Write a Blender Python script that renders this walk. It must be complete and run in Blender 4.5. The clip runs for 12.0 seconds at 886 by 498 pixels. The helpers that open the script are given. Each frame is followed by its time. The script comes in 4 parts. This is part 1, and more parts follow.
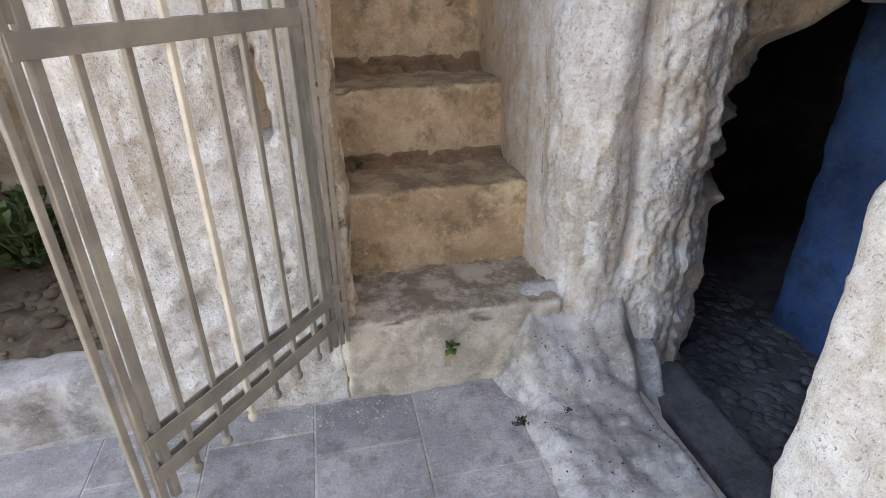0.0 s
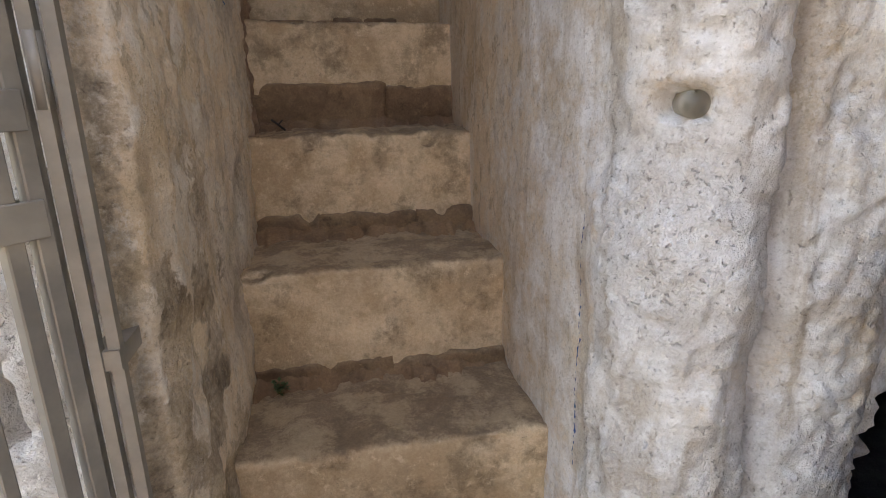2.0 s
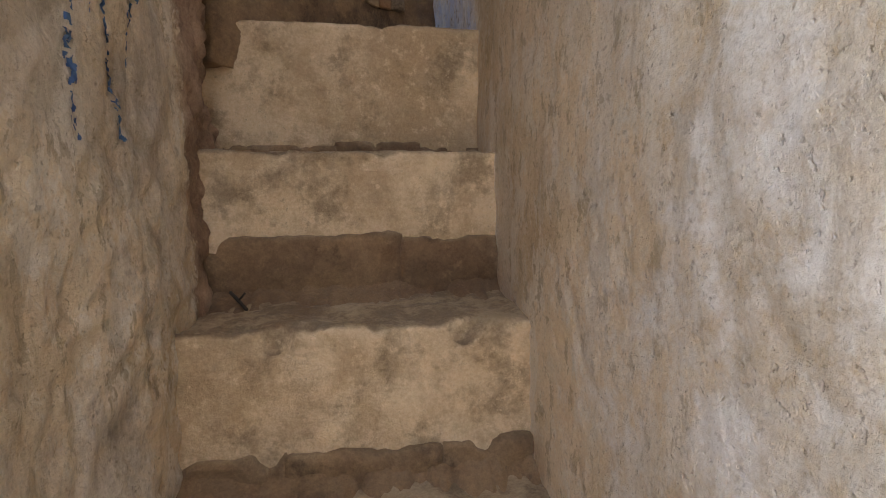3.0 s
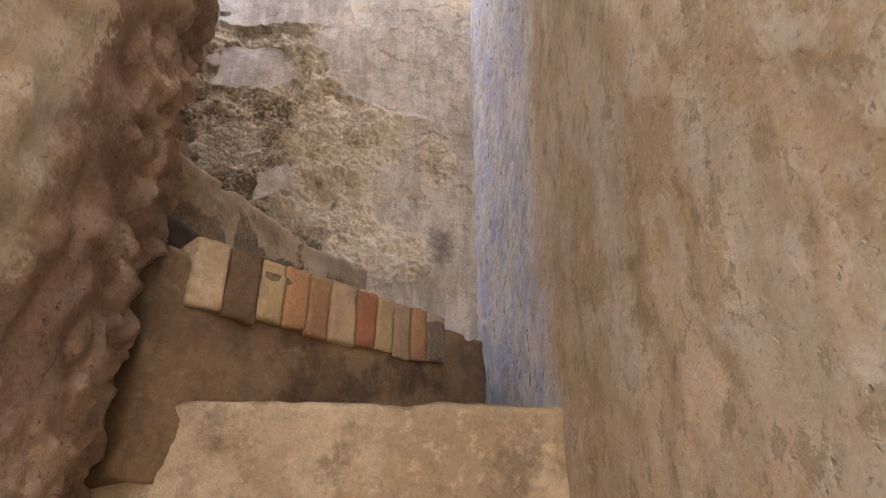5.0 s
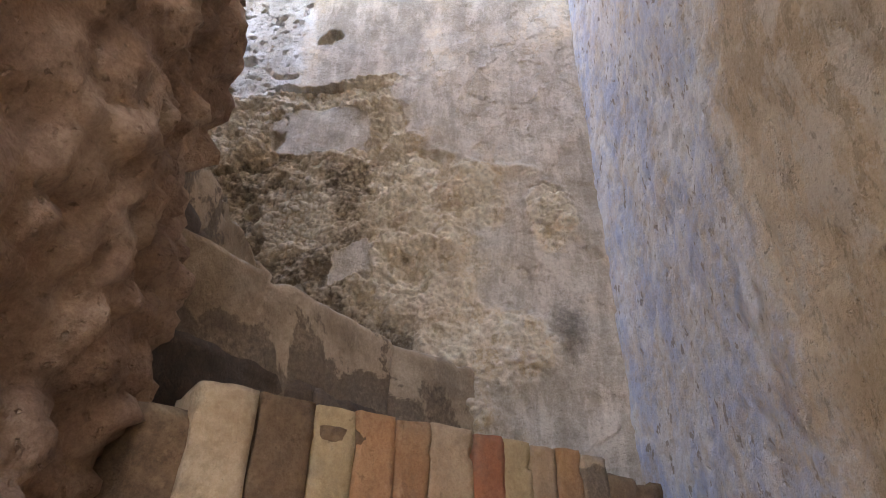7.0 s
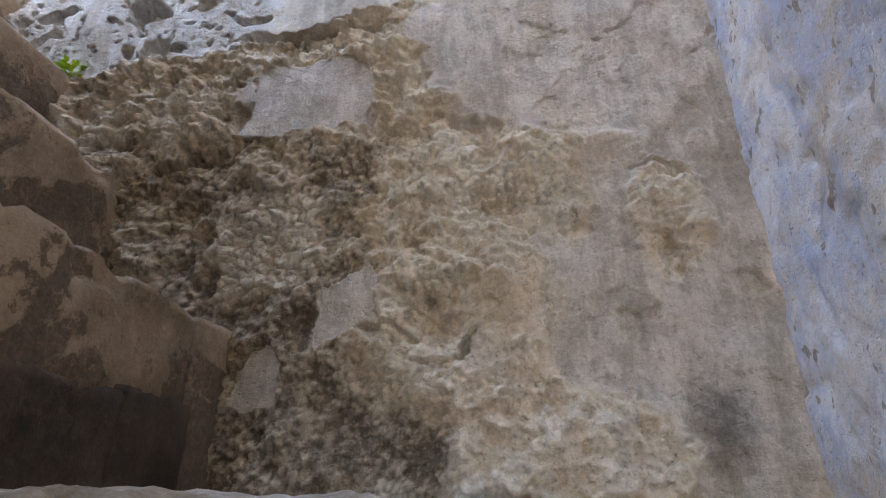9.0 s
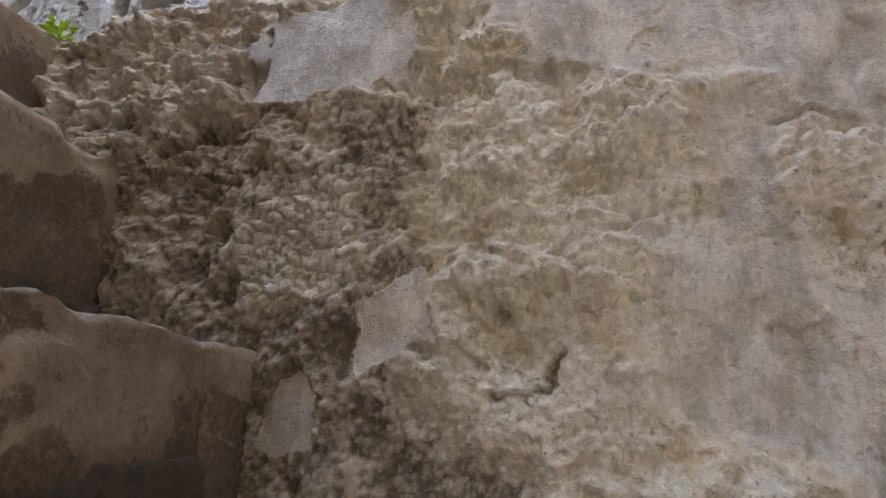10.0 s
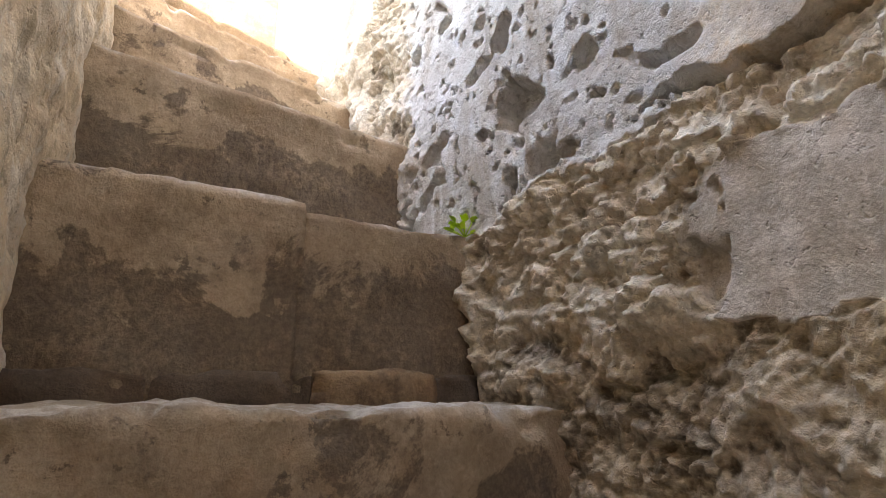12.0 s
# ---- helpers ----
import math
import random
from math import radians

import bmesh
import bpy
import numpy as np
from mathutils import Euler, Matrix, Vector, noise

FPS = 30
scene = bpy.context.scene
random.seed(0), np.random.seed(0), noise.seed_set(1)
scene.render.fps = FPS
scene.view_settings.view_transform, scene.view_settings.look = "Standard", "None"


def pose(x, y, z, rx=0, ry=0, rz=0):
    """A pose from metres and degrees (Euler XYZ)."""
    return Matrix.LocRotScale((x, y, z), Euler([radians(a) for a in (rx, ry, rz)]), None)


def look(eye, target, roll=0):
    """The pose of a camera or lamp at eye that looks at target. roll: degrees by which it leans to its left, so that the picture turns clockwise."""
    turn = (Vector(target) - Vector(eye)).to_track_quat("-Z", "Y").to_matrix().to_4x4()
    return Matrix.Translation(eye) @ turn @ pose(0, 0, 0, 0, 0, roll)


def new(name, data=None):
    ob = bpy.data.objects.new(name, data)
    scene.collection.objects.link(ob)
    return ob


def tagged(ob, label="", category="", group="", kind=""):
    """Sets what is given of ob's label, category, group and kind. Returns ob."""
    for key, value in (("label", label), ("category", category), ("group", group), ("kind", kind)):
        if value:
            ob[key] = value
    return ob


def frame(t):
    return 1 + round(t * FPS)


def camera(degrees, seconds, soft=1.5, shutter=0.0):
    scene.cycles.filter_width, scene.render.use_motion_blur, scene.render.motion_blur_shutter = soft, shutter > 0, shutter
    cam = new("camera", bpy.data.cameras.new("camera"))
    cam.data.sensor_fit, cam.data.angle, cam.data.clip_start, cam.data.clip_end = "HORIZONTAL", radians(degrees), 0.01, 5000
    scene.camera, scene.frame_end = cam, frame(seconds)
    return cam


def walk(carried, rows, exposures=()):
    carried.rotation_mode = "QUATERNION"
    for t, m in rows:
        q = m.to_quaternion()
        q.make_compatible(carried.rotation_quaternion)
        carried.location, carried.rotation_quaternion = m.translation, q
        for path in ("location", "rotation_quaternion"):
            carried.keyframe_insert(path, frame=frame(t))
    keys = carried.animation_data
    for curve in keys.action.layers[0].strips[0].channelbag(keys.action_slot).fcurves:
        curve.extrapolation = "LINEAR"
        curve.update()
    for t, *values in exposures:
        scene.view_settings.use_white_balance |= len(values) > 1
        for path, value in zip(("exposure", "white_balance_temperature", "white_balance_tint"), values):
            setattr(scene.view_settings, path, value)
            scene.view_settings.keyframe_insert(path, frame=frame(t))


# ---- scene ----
cam = camera(77.7, 12.0, 1.0)
METRES, EYE, TURN = 5.0, 1.53, -12.0
ROWS = [
    (0.0, 0.0, 0.0, 0.0, -0.37, -26.8, 0.74),
    (0.5, -0.0006, 0.0088, 0.0022, -0.54, -26.79, 0.72),
    (1.0, 0.0023, 0.0466, 0.0057, -0.29, -23.53, 0.77),
    (1.5, -0.0, 0.1218, 0.011, 0.13, -19.54, 0.62),
    (2.0, 0.0217, 0.1969, 0.0085, 0.25, -16.17, 0.69),
    (2.5, 0.0267, 0.28, 0.0211, 0.81, -13.46, 0.86),
    (3.0, 0.0114, 0.3538, 0.0405, 2.74, -6.54, 0.49),
    (3.5, 0.004, 0.3863, 0.0593, 3.94, 0.44, 0.4),
    (5.5, -0.009, 0.526, 0.1371, 7.75, 28.74, -0.21),
    (6.0, -0.0132, 0.5464, 0.1671, 9.83, 30.35, -0.29),
    (6.5, -0.018, 0.5509, 0.1742, 13.52, 30.54, -0.55),
    (7.0, -0.0354, 0.5793, 0.1693, 16.78, 30.21, -0.64),
    (9.0, -0.0639, 0.6842, 0.2729, 23.29, 24.96, -0.68),
    (9.5, -0.0616, 0.6925, 0.2872, 25.62, 22.32, -0.63),
    (10.0, -0.0901, 0.7217, 0.3114, 28.49, 19.51, -0.58),
    (10.5, -0.1106, 0.73, 0.3463, 32.75, 15.7, -0.53),
    (11.0, -0.1207, 0.7413, 0.3669, 40.74, 13.86, -0.25),
    (11.5, -0.1328, 0.7527, 0.3998, 56.72, 14.62, 0.2),
    (12.0, -0.142, 0.7464, 0.4285, 72.78, 15.08, -0.0),
]
EXPOSURES = [(0.0, 3.33, 8500, 17), (1.5, 3.3, 8500, 18), (2.5, 3.35, 9300, 20), (3.5, 4.2, 9900, 18), (5.5, 4.5, 10600, 24), (7.0, 4.4, 8900, 20), (9.0, 4.28, 7900, 14), (10.5, 4.4, 8700, 15), (11.5, 4.5, 9300, 16), (12.0, 4.3, 9600, 17)]
walk(cam, [(t, pose(0, 0, EYE, 0, 0, TURN) @ pose(METRES * x, METRES * y, METRES * z, 90 + pitch, roll, yaw)) for t, x, y, z, yaw, pitch, roll in ROWS], EXPOSURES)

# ---- light ----
world = bpy.data.worlds.new("sky")
scene.world = world
world.use_nodes = True
wn = world.node_tree
sky = wn.nodes.new("ShaderNodeTexSky")
sky.sky_type = "NISHITA"
sky.sun_disc = False
sky.sun_elevation = radians(40)
sky.sun_rotation = radians(108)
wn.links.new(sky.outputs[0], wn.nodes["Background"].inputs[0])
wn.nodes["Background"].inputs[1].default_value = 0.15
sun_data = bpy.data.lights.new("sun", "SUN")
sun_data.energy, sun_data.angle, sun_data.color = 2.2, radians(0.5), (1.0, 0.93, 0.82)
sun = new("sun", sun_data)
SUN_WAY = Vector((-0.72, 0.24, -0.65))
sun.matrix_world = look((0, 0, 12), Vector((0, 0, 12)) + SUN_WAY)

# ---- small maths ----
def smooth(a, b, v):
    f = min(1.0, max(0.0, (v - a) / (b - a)))
    return f * f * (3 - 2 * f)


def bell(v, mid, width):
    return math.exp(-((v - mid) / width) ** 2)


def fbm(p, scale, octaves=4, seed=0.0):
    return noise.fractal((p[0] * scale + seed, p[1] * scale - seed, p[2] * scale + 2 * seed), 1.0, 2.0, octaves)


def ridged(p, scale, seed=0.0):
    return 1 - 2 * abs(noise.noise((p[0] * scale + seed, p[1] * scale + seed, p[2] * scale - seed)))


# ---- materials ----
def node_material(name):
    m = bpy.data.materials.new(name)
    m.use_nodes = True
    return m, m.node_tree, m.node_tree.nodes["Principled BSDF"]


class Graph:
    """Short ways to write node graphs."""

    def __init__(self, name):
        self.mat, self.tree, self.bsdf = node_material(name)
        self.coord = self.tree.nodes.new("ShaderNodeTexCoord").outputs["Object"]

    def put(self, socket, value):
        if isinstance(value, bpy.types.NodeSocket):
            self.tree.links.new(value, socket)
        elif isinstance(value, tuple) and len(value) == 3 and socket.type == "RGBA":
            socket.default_value = (*value, 1)
        else:
            socket.default_value = value

    def stretch(self, sx, sy, sz):
        n = self.tree.nodes.new("ShaderNodeMapping")
        self.put(n.inputs[0], self.coord)
        n.inputs["Scale"].default_value = (sx, sy, sz)
        return n.outputs[0]

    def noise(self, scale, detail=5.0, rough=0.6, vector=None, warp=0.0):
        n = self.tree.nodes.new("ShaderNodeTexNoise")
        self.put(n.inputs["Vector"], vector or self.coord)
        n.inputs["Scale"].default_value, n.inputs["Detail"].default_value = scale, detail
        n.inputs["Roughness"].default_value, n.inputs["Distortion"].default_value = rough, warp
        return n.outputs["Fac"]

    def cells(self, scale, feature="F1", vector=None):
        n = self.tree.nodes.new("ShaderNodeTexVoronoi")
        n.feature = feature
        self.put(n.inputs["Vector"], vector or self.coord)
        n.inputs["Scale"].default_value = scale
        return n.outputs["Distance"]

    def span(self, value, low, high, to_low=0.0, to_high=1.0):
        n = self.tree.nodes.new("ShaderNodeMapRange")
        n.interpolation_type = "SMOOTHSTEP"
        for i, v in enumerate((value, low, high, to_low, to_high)):
            self.put(n.inputs[i], v)
        return n.outputs[0]

    def math(self, op, a, b=0.0):
        n = self.tree.nodes.new("ShaderNodeMath")
        n.operation = op
        n.use_clamp = False
        self.put(n.inputs[0], a)
        self.put(n.inputs[1], b)
        return n.outputs[0]

    def mix(self, f, a, b, kind="MIX"):
        n = self.tree.nodes.new("ShaderNodeMix")
        n.data_type, n.blend_type = "RGBA", kind
        self.put(n.inputs[0], f)
        self.put(n.inputs[6], a)
        self.put(n.inputs[7], b)
        return n.outputs[2]

    def attribute(self, name):
        n = self.tree.nodes.new("ShaderNodeAttribute")
        n.attribute_name = name
        return n.outputs["Fac"]

    def random(self):
        return self.tree.nodes.new("ShaderNodeObjectInfo").outputs["Random"]

    def finish(self, colour, rough, height=None, strength=0.5, distance=0.01, metal=0.0):
        self.put(self.bsdf.inputs["Base Color"], colour)
        self.put(self.bsdf.inputs["Roughness"], rough)
        self.put(self.bsdf.inputs["Metallic"], metal)
        if height is not None:
            n = self.tree.nodes.new("ShaderNodeBump")
            self.put(n.inputs["Strength"], strength)
            n.inputs["Distance"].default_value = distance
            self.put(n.inputs["Height"], height)
            self.put(self.bsdf.inputs["Normal"], n.outputs[0])
        return self.mat


def wall_material():
    """Old lime plaster over rubble: plaster, whitewash, blue wash, bare rubble, sooty and other darkening by the wall's
    own masks.
    """
    g = Graph("old_lime_wall")
    big, mid, fine = g.noise(1.7, 6, 0.65), g.noise(9, 6, 0.65), g.noise(60, 5, 0.7)
    grain = g.noise(240, 3, 0.7)
    streak = g.noise(5, 6, 0.6, g.stretch(2.2, 2.2, 0.35), 0.6)
    pits = g.span(g.noise(85, 3, 0.5), 0.62, 0.72)
    flow = g.noise(3.2, 6, 0.68, g.stretch(1.6, 1.6, 0.55), 0.4)
    plaster = g.mix(g.span(big, 0.38, 0.60), (0.56, 0.42, 0.27), (0.73, 0.585, 0.42))
    plaster = g.mix(g.math("MULTIPLY", g.span(flow, 0.52, 0.60), 0.55), plaster, (0.64, 0.56, 0.46))
    plaster = g.mix(g.math("MULTIPLY", g.span(streak, 0.53, 0.66), 0.3), plaster, (0.36, 0.26, 0.15))
    plaster = g.mix(g.math("MULTIPLY", g.span(g.noise(6, 9, 0.74, g.stretch(1.4, 1.4, 0.8)), 0.50, 0.555), 0.6), plaster, (0.72, 0.655, 0.565))
    plaster = g.mix(g.math("MULTIPLY", g.span(g.noise(19, 8, 0.75), 0.55, 0.60), 0.5), plaster, (0.72, 0.65, 0.56))
    plaster = g.mix(g.math("MULTIPLY", g.span(g.noise(15, 8, 0.7, g.stretch(1.3, 1.3, 0.8)), 0.56, 0.59), 0.6), plaster, (0.36, 0.275, 0.17))
    white = g.mix(g.span(mid, 0.35, 0.65), (0.60, 0.545, 0.485), (0.79, 0.76, 0.72))
    white = g.mix(g.math("MULTIPLY", g.span(streak, 0.50, 0.66), 0.75), white, (0.44, 0.36, 0.27))
    white = g.mix(g.math("MULTIPLY", g.span(g.noise(34, 4, 0.6), 0.58, 0.68), 0.4), white, (0.40, 0.33, 0.25))
    blue = g.mix(g.span(g.noise(6, 8, 0.72, g.stretch(1.3, 1.3, 0.7)), 0.42, 0.58), (0.56, 0.63, 0.79), (0.84, 0.85, 0.88))
    blue = g.mix(g.math("MULTIPLY", g.span(g.noise(11, 6, 0.7), 0.54, 0.66), 0.5), blue, (0.66, 0.56, 0.52))
    blue = g.mix(g.math("MULTIPLY", g.span(g.noise(30, 3, 0.5, g.stretch(1.3, 1.3, 0.8)), 0.635, 0.67), 0.75), blue, (0.22, 0.17, 0.13))
    tone = g.math("ADD", g.attribute("tone"), g.math("MULTIPLY", g.math("SUBTRACT", g.noise(40, 5, 0.6), 0.5), 0.5))
    rubble = g.mix(g.span(tone, 0.1, 0.5), (0.16, 0.115, 0.075), (0.60, 0.48, 0.345))
    rubble = g.mix(g.span(tone, 0.5, 0.95), rubble, (0.80, 0.70, 0.56))
    # Darkened between crumbs: crevice dirt, with their shadow put into the colour.
    rubble = g.mix(g.math("MULTIPLY", g.span(g.cells(70), 0.4, 0.65), 0.2), rubble, (0.16, 0.12, 0.085))
    rubble = g.mix(g.math("MULTIPLY", g.span(g.noise(3.4, 4, 0.6), 0.48, 0.62), 0.3), rubble, (0.46, 0.33, 0.18))
    rubble = g.mix(g.math("MULTIPLY", g.span(g.noise(130, 5, 0.65), 0.52, 0.66), 0.4), rubble, (0.62, 0.54, 0.44))
    edge = g.math("MULTIPLY", g.math("SUBTRACT", mid, 0.5), 0.9)
    soft = g.math("MULTIPLY", g.math("SUBTRACT", fine, 0.5), 0.5)

    def mask(name, low=0.4, high=0.6):
        return g.span(g.math("ADD", g.math("ADD", g.attribute(name), edge), soft), low, high)

    ash = g.mix(g.span(g.noise(16, 7, 0.7, g.stretch(1.3, 1.3, 0.6)), 0.4, 0.62), (0.42, 0.345, 0.265), (0.62, 0.53, 0.435))
    ash = g.mix(g.math("MULTIPLY", g.span(streak, 0.5, 0.62), 0.45), ash, (0.29, 0.235, 0.175))
    colour = g.mix(mask("lime", 0.3, 0.7), plaster, white)
    colour = g.mix(mask("ash", 0.25, 0.75), colour, ash)
    colour = g.mix(mask("blue", 0.25, 0.75), colour, blue)
    reddish = g.mix(g.span(tone, 0.2, 0.8), (0.25, 0.15, 0.10), (0.54, 0.37, 0.255))
    rubble = g.mix(g.span(g.attribute("red"), 0.2, 0.8), rubble, reddish)
    colour = g.mix(mask("bare", 0.42, 0.55), colour, rubble)
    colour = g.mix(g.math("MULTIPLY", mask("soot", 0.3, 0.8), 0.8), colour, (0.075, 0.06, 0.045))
    colour = g.mix(g.math("MULTIPLY", pits, 0.22), colour, (0.13, 0.095, 0.06))
    colour = g.mix(g.math("MULTIPLY", g.span(g.noise(130, 4, 0.6), 0.58, 0.68), 0.28), colour, (0.17, 0.125, 0.08))
    colour = g.mix(0.5, colour, g.mix(g.span(g.noise(110, 8, 0.85), 0.3, 0.7), (0.15, 0.15, 0.15), (0.88, 0.88, 0.88)), "SOFT_LIGHT")
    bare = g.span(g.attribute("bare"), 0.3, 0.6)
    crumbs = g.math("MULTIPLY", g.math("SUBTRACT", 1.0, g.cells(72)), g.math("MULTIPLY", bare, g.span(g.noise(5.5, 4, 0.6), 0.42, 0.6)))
    soft_side = g.math("SUBTRACT", 1.0, g.math("MULTIPLY", bare, 0.65))
    height = g.math("ADD", g.math("MULTIPLY", g.noise(34, 7, 0.68), g.math("MULTIPLY", soft_side, 1.1)), g.math("MULTIPLY", grain, 0.25))
    height = g.math("ADD", height, g.math("MULTIPLY", g.math("MULTIPLY", mid, 0.7), soft_side))
    height = g.math("ADD", height, g.math("MULTIPLY", g.math("MULTIPLY", g.noise(95, 5, 0.6), 0.3), bare))
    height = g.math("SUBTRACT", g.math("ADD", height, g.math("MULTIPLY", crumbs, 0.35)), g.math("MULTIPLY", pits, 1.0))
    rough = g.math("MAXIMUM", g.span(mid, 0.3, 0.7, 0.74, 0.48), g.math("MINIMUM", 0.92, g.math("MAXIMUM", bare, g.attribute("lime"))))
    return g.finish(colour, rough, height, g.math("MAXIMUM", g.span(bare, 0.0, 1.0, 0.45, 0.6), g.span(g.attribute("lime"), 0.5, 0.95, 0.45, 0.85)), 0.017)


def stone_material(name, dark, light, dirt, vary=0.0, crust=0.5, dust_and_skylight=0.0, skin=0.0, dusty_and_skylit=((0.16, 0.10, 0.056), (0.36, 0.255, 0.15))):
    g = Graph(name)
    big, mid, fine, grain = g.noise(2.6, 7, 0.68), g.noise(11, 8, 0.72), g.noise(55, 6, 0.72), g.noise(260, 3, 0.7)
    colour = g.mix(g.span(big, 0.40, 0.60), dark, light)
    colour = g.mix(g.math("MULTIPLY", g.span(mid, 0.48, 0.66), 0.8), colour, dirt)
    colour = g.mix(g.math("MULTIPLY", g.span(g.noise(4.5, 8, 0.75), 0.50, 0.64), crust), colour, tuple(c * 0.42 for c in dark))
    colour = g.mix(g.math("MULTIPLY", g.span(g.noise(28, 7, 0.75), 0.55, 0.66), 0.55), colour, tuple(min(0.85, c * 1.12) for c in light))
    colour = g.mix(g.math("MULTIPLY", g.span(fine, 0.60, 0.70), 0.6), colour, tuple(c * 0.35 for c in dark))
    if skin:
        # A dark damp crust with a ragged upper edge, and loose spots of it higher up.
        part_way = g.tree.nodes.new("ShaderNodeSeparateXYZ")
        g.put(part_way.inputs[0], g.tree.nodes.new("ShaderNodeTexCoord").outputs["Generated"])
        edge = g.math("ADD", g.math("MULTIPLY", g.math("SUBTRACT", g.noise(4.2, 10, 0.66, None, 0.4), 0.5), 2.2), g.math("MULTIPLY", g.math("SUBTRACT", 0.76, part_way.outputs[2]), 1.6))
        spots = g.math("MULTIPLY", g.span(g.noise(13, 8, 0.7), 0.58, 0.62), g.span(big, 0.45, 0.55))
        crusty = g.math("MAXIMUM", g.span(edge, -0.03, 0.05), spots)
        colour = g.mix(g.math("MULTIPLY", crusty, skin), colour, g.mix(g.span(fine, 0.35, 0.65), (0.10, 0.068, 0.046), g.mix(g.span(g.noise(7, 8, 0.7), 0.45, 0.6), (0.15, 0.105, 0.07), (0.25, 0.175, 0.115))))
    # Upward faces recoloured: lying soil on most stones, painted skylight on STEP_DARK.
    if dust_and_skylight:
        split = g.tree.nodes.new("ShaderNodeSeparateXYZ")
        g.put(split.inputs[0], g.tree.nodes.new("ShaderNodeNewGeometry").outputs["Normal"])
        lying = g.span(g.math("ADD", split.outputs[2], g.math("MULTIPLY", g.math("SUBTRACT", mid, 0.5), 1.2)), 0.45, 0.95)
        colour = g.mix(g.math("MULTIPLY", lying, dust_and_skylight), colour, g.mix(g.span(g.noise(8, 8, 0.75), 0.42, 0.6), *dusty_and_skylit))
    if vary:
        colour = g.mix(vary, colour, g.mix(g.random(), (0.3, 0.3, 0.3), (0.75, 0.72, 0.68)), "OVERLAY")
    colour = g.mix(0.42, colour, g.mix(g.span(g.noise(110, 8, 0.85), 0.3, 0.7), (0.14, 0.14, 0.14), (0.88, 0.88, 0.88)), "SOFT_LIGHT")
    height = g.math("ADD", g.math("ADD", g.math("MULTIPLY", fine, 0.8), g.math("MULTIPLY", grain, 0.2)), g.math("MULTIPLY", mid, 1.2))
    return g.finish(colour, g.span(mid, 0.3, 0.7, 0.9, 0.7), height, 0.6, 0.013)


def plain_material(name, colour, rough, metal=0.0, spot=None, scale=20.0, strength=0.2):
    g = Graph(name)
    shade = g.noise(scale, 5, 0.65)
    tone = g.mix(g.span(shade, 0.35, 0.7), colour, spot or tuple(c * 0.7 for c in colour))
    return g.finish(tone, g.span(shade, 0.3, 0.7, rough, min(1.0, rough + 0.15)), g.noise(scale * 8, 4, 0.6), strength, 0.002, metal)


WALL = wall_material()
STEP = stone_material("yellow_limestone_step", (0.45, 0.31, 0.18), (0.68, 0.51, 0.33), (0.40, 0.28, 0.165), 0.0, 0.7, 0.85)
# Pale upward faces: sky light on the treads put into the colour.
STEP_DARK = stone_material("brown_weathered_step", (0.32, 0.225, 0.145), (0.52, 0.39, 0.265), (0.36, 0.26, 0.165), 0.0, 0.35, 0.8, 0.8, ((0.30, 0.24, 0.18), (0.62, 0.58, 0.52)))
PALE_STONE = stone_material("pale_worn_limestone", (0.32, 0.29, 0.26), (0.53, 0.50, 0.47), (0.27, 0.235, 0.205), 0.0, 0.6)
THRESHOLD = stone_material("dusty_pale_threshold", (0.42, 0.365, 0.29), (0.62, 0.56, 0.47), (0.36, 0.29, 0.21), 0.0, 0.5, 0.9, 0.0, ((0.17, 0.115, 0.07), (0.44, 0.36, 0.27)))
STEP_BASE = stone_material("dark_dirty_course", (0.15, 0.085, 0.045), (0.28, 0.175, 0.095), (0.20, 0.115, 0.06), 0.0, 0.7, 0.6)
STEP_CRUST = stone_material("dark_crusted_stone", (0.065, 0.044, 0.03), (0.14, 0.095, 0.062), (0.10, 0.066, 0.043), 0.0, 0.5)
ROCK = stone_material("brown_rock", (0.26, 0.19, 0.12), (0.45, 0.36, 0.26), (0.36, 0.31, 0.26))
TILE = stone_material("worn_grey_floor_tile", (0.24, 0.23, 0.23), (0.36, 0.34, 0.33), (0.20, 0.165, 0.145), 0.5, 0.45)
OCHRE = stone_material("ochre_sunlit_stone", (0.20, 0.13, 0.055), (0.30, 0.20, 0.085), (0.24, 0.16, 0.08))
MORTAR = stone_material("sandy_mortar", (0.40, 0.35, 0.29), (0.55, 0.50, 0.43), (0.3, 0.25, 0.2))
EARTH = stone_material("dry_earth", (0.10, 0.07, 0.045), (0.18, 0.135, 0.09), (0.08, 0.065, 0.045))
BRICK_RED = stone_material("red_brick", (0.288, 0.096, 0.044), (0.384, 0.144, 0.072), (0.240, 0.120, 0.072), 0.3, 0.3)
BRICK_ORANGE = stone_material("orange_brick", (0.390, 0.195, 0.094), (0.452, 0.257, 0.133), (0.328, 0.195, 0.109), 0.3, 0.3)
BRICK_PALE = stone_material("pale_brick", (0.45, 0.285, 0.165), (0.52, 0.36, 0.22), (0.38, 0.25, 0.15), 0.3, 0.3)
BRICK_YELLOW = stone_material("yellow_brick", (0.432, 0.302, 0.158), (0.475, 0.346, 0.194), (0.360, 0.259, 0.144), 0.2, 0.1)
BLUE_WALL = stone_material("blue_limewash", (0.010, 0.035, 0.11), (0.022, 0.075, 0.21), (0.03, 0.055, 0.11), 0.0, 0.6)
BLUE_PAINT = plain_material("blue_paint", (0.025, 0.07, 0.20), 0.8, 0.0, (0.06, 0.16, 0.26), 30.0)
STEEL = plain_material("grey_painted_steel", (0.22, 0.20, 0.17), 0.5, 0.3, (0.36, 0.32, 0.26), 6.0)
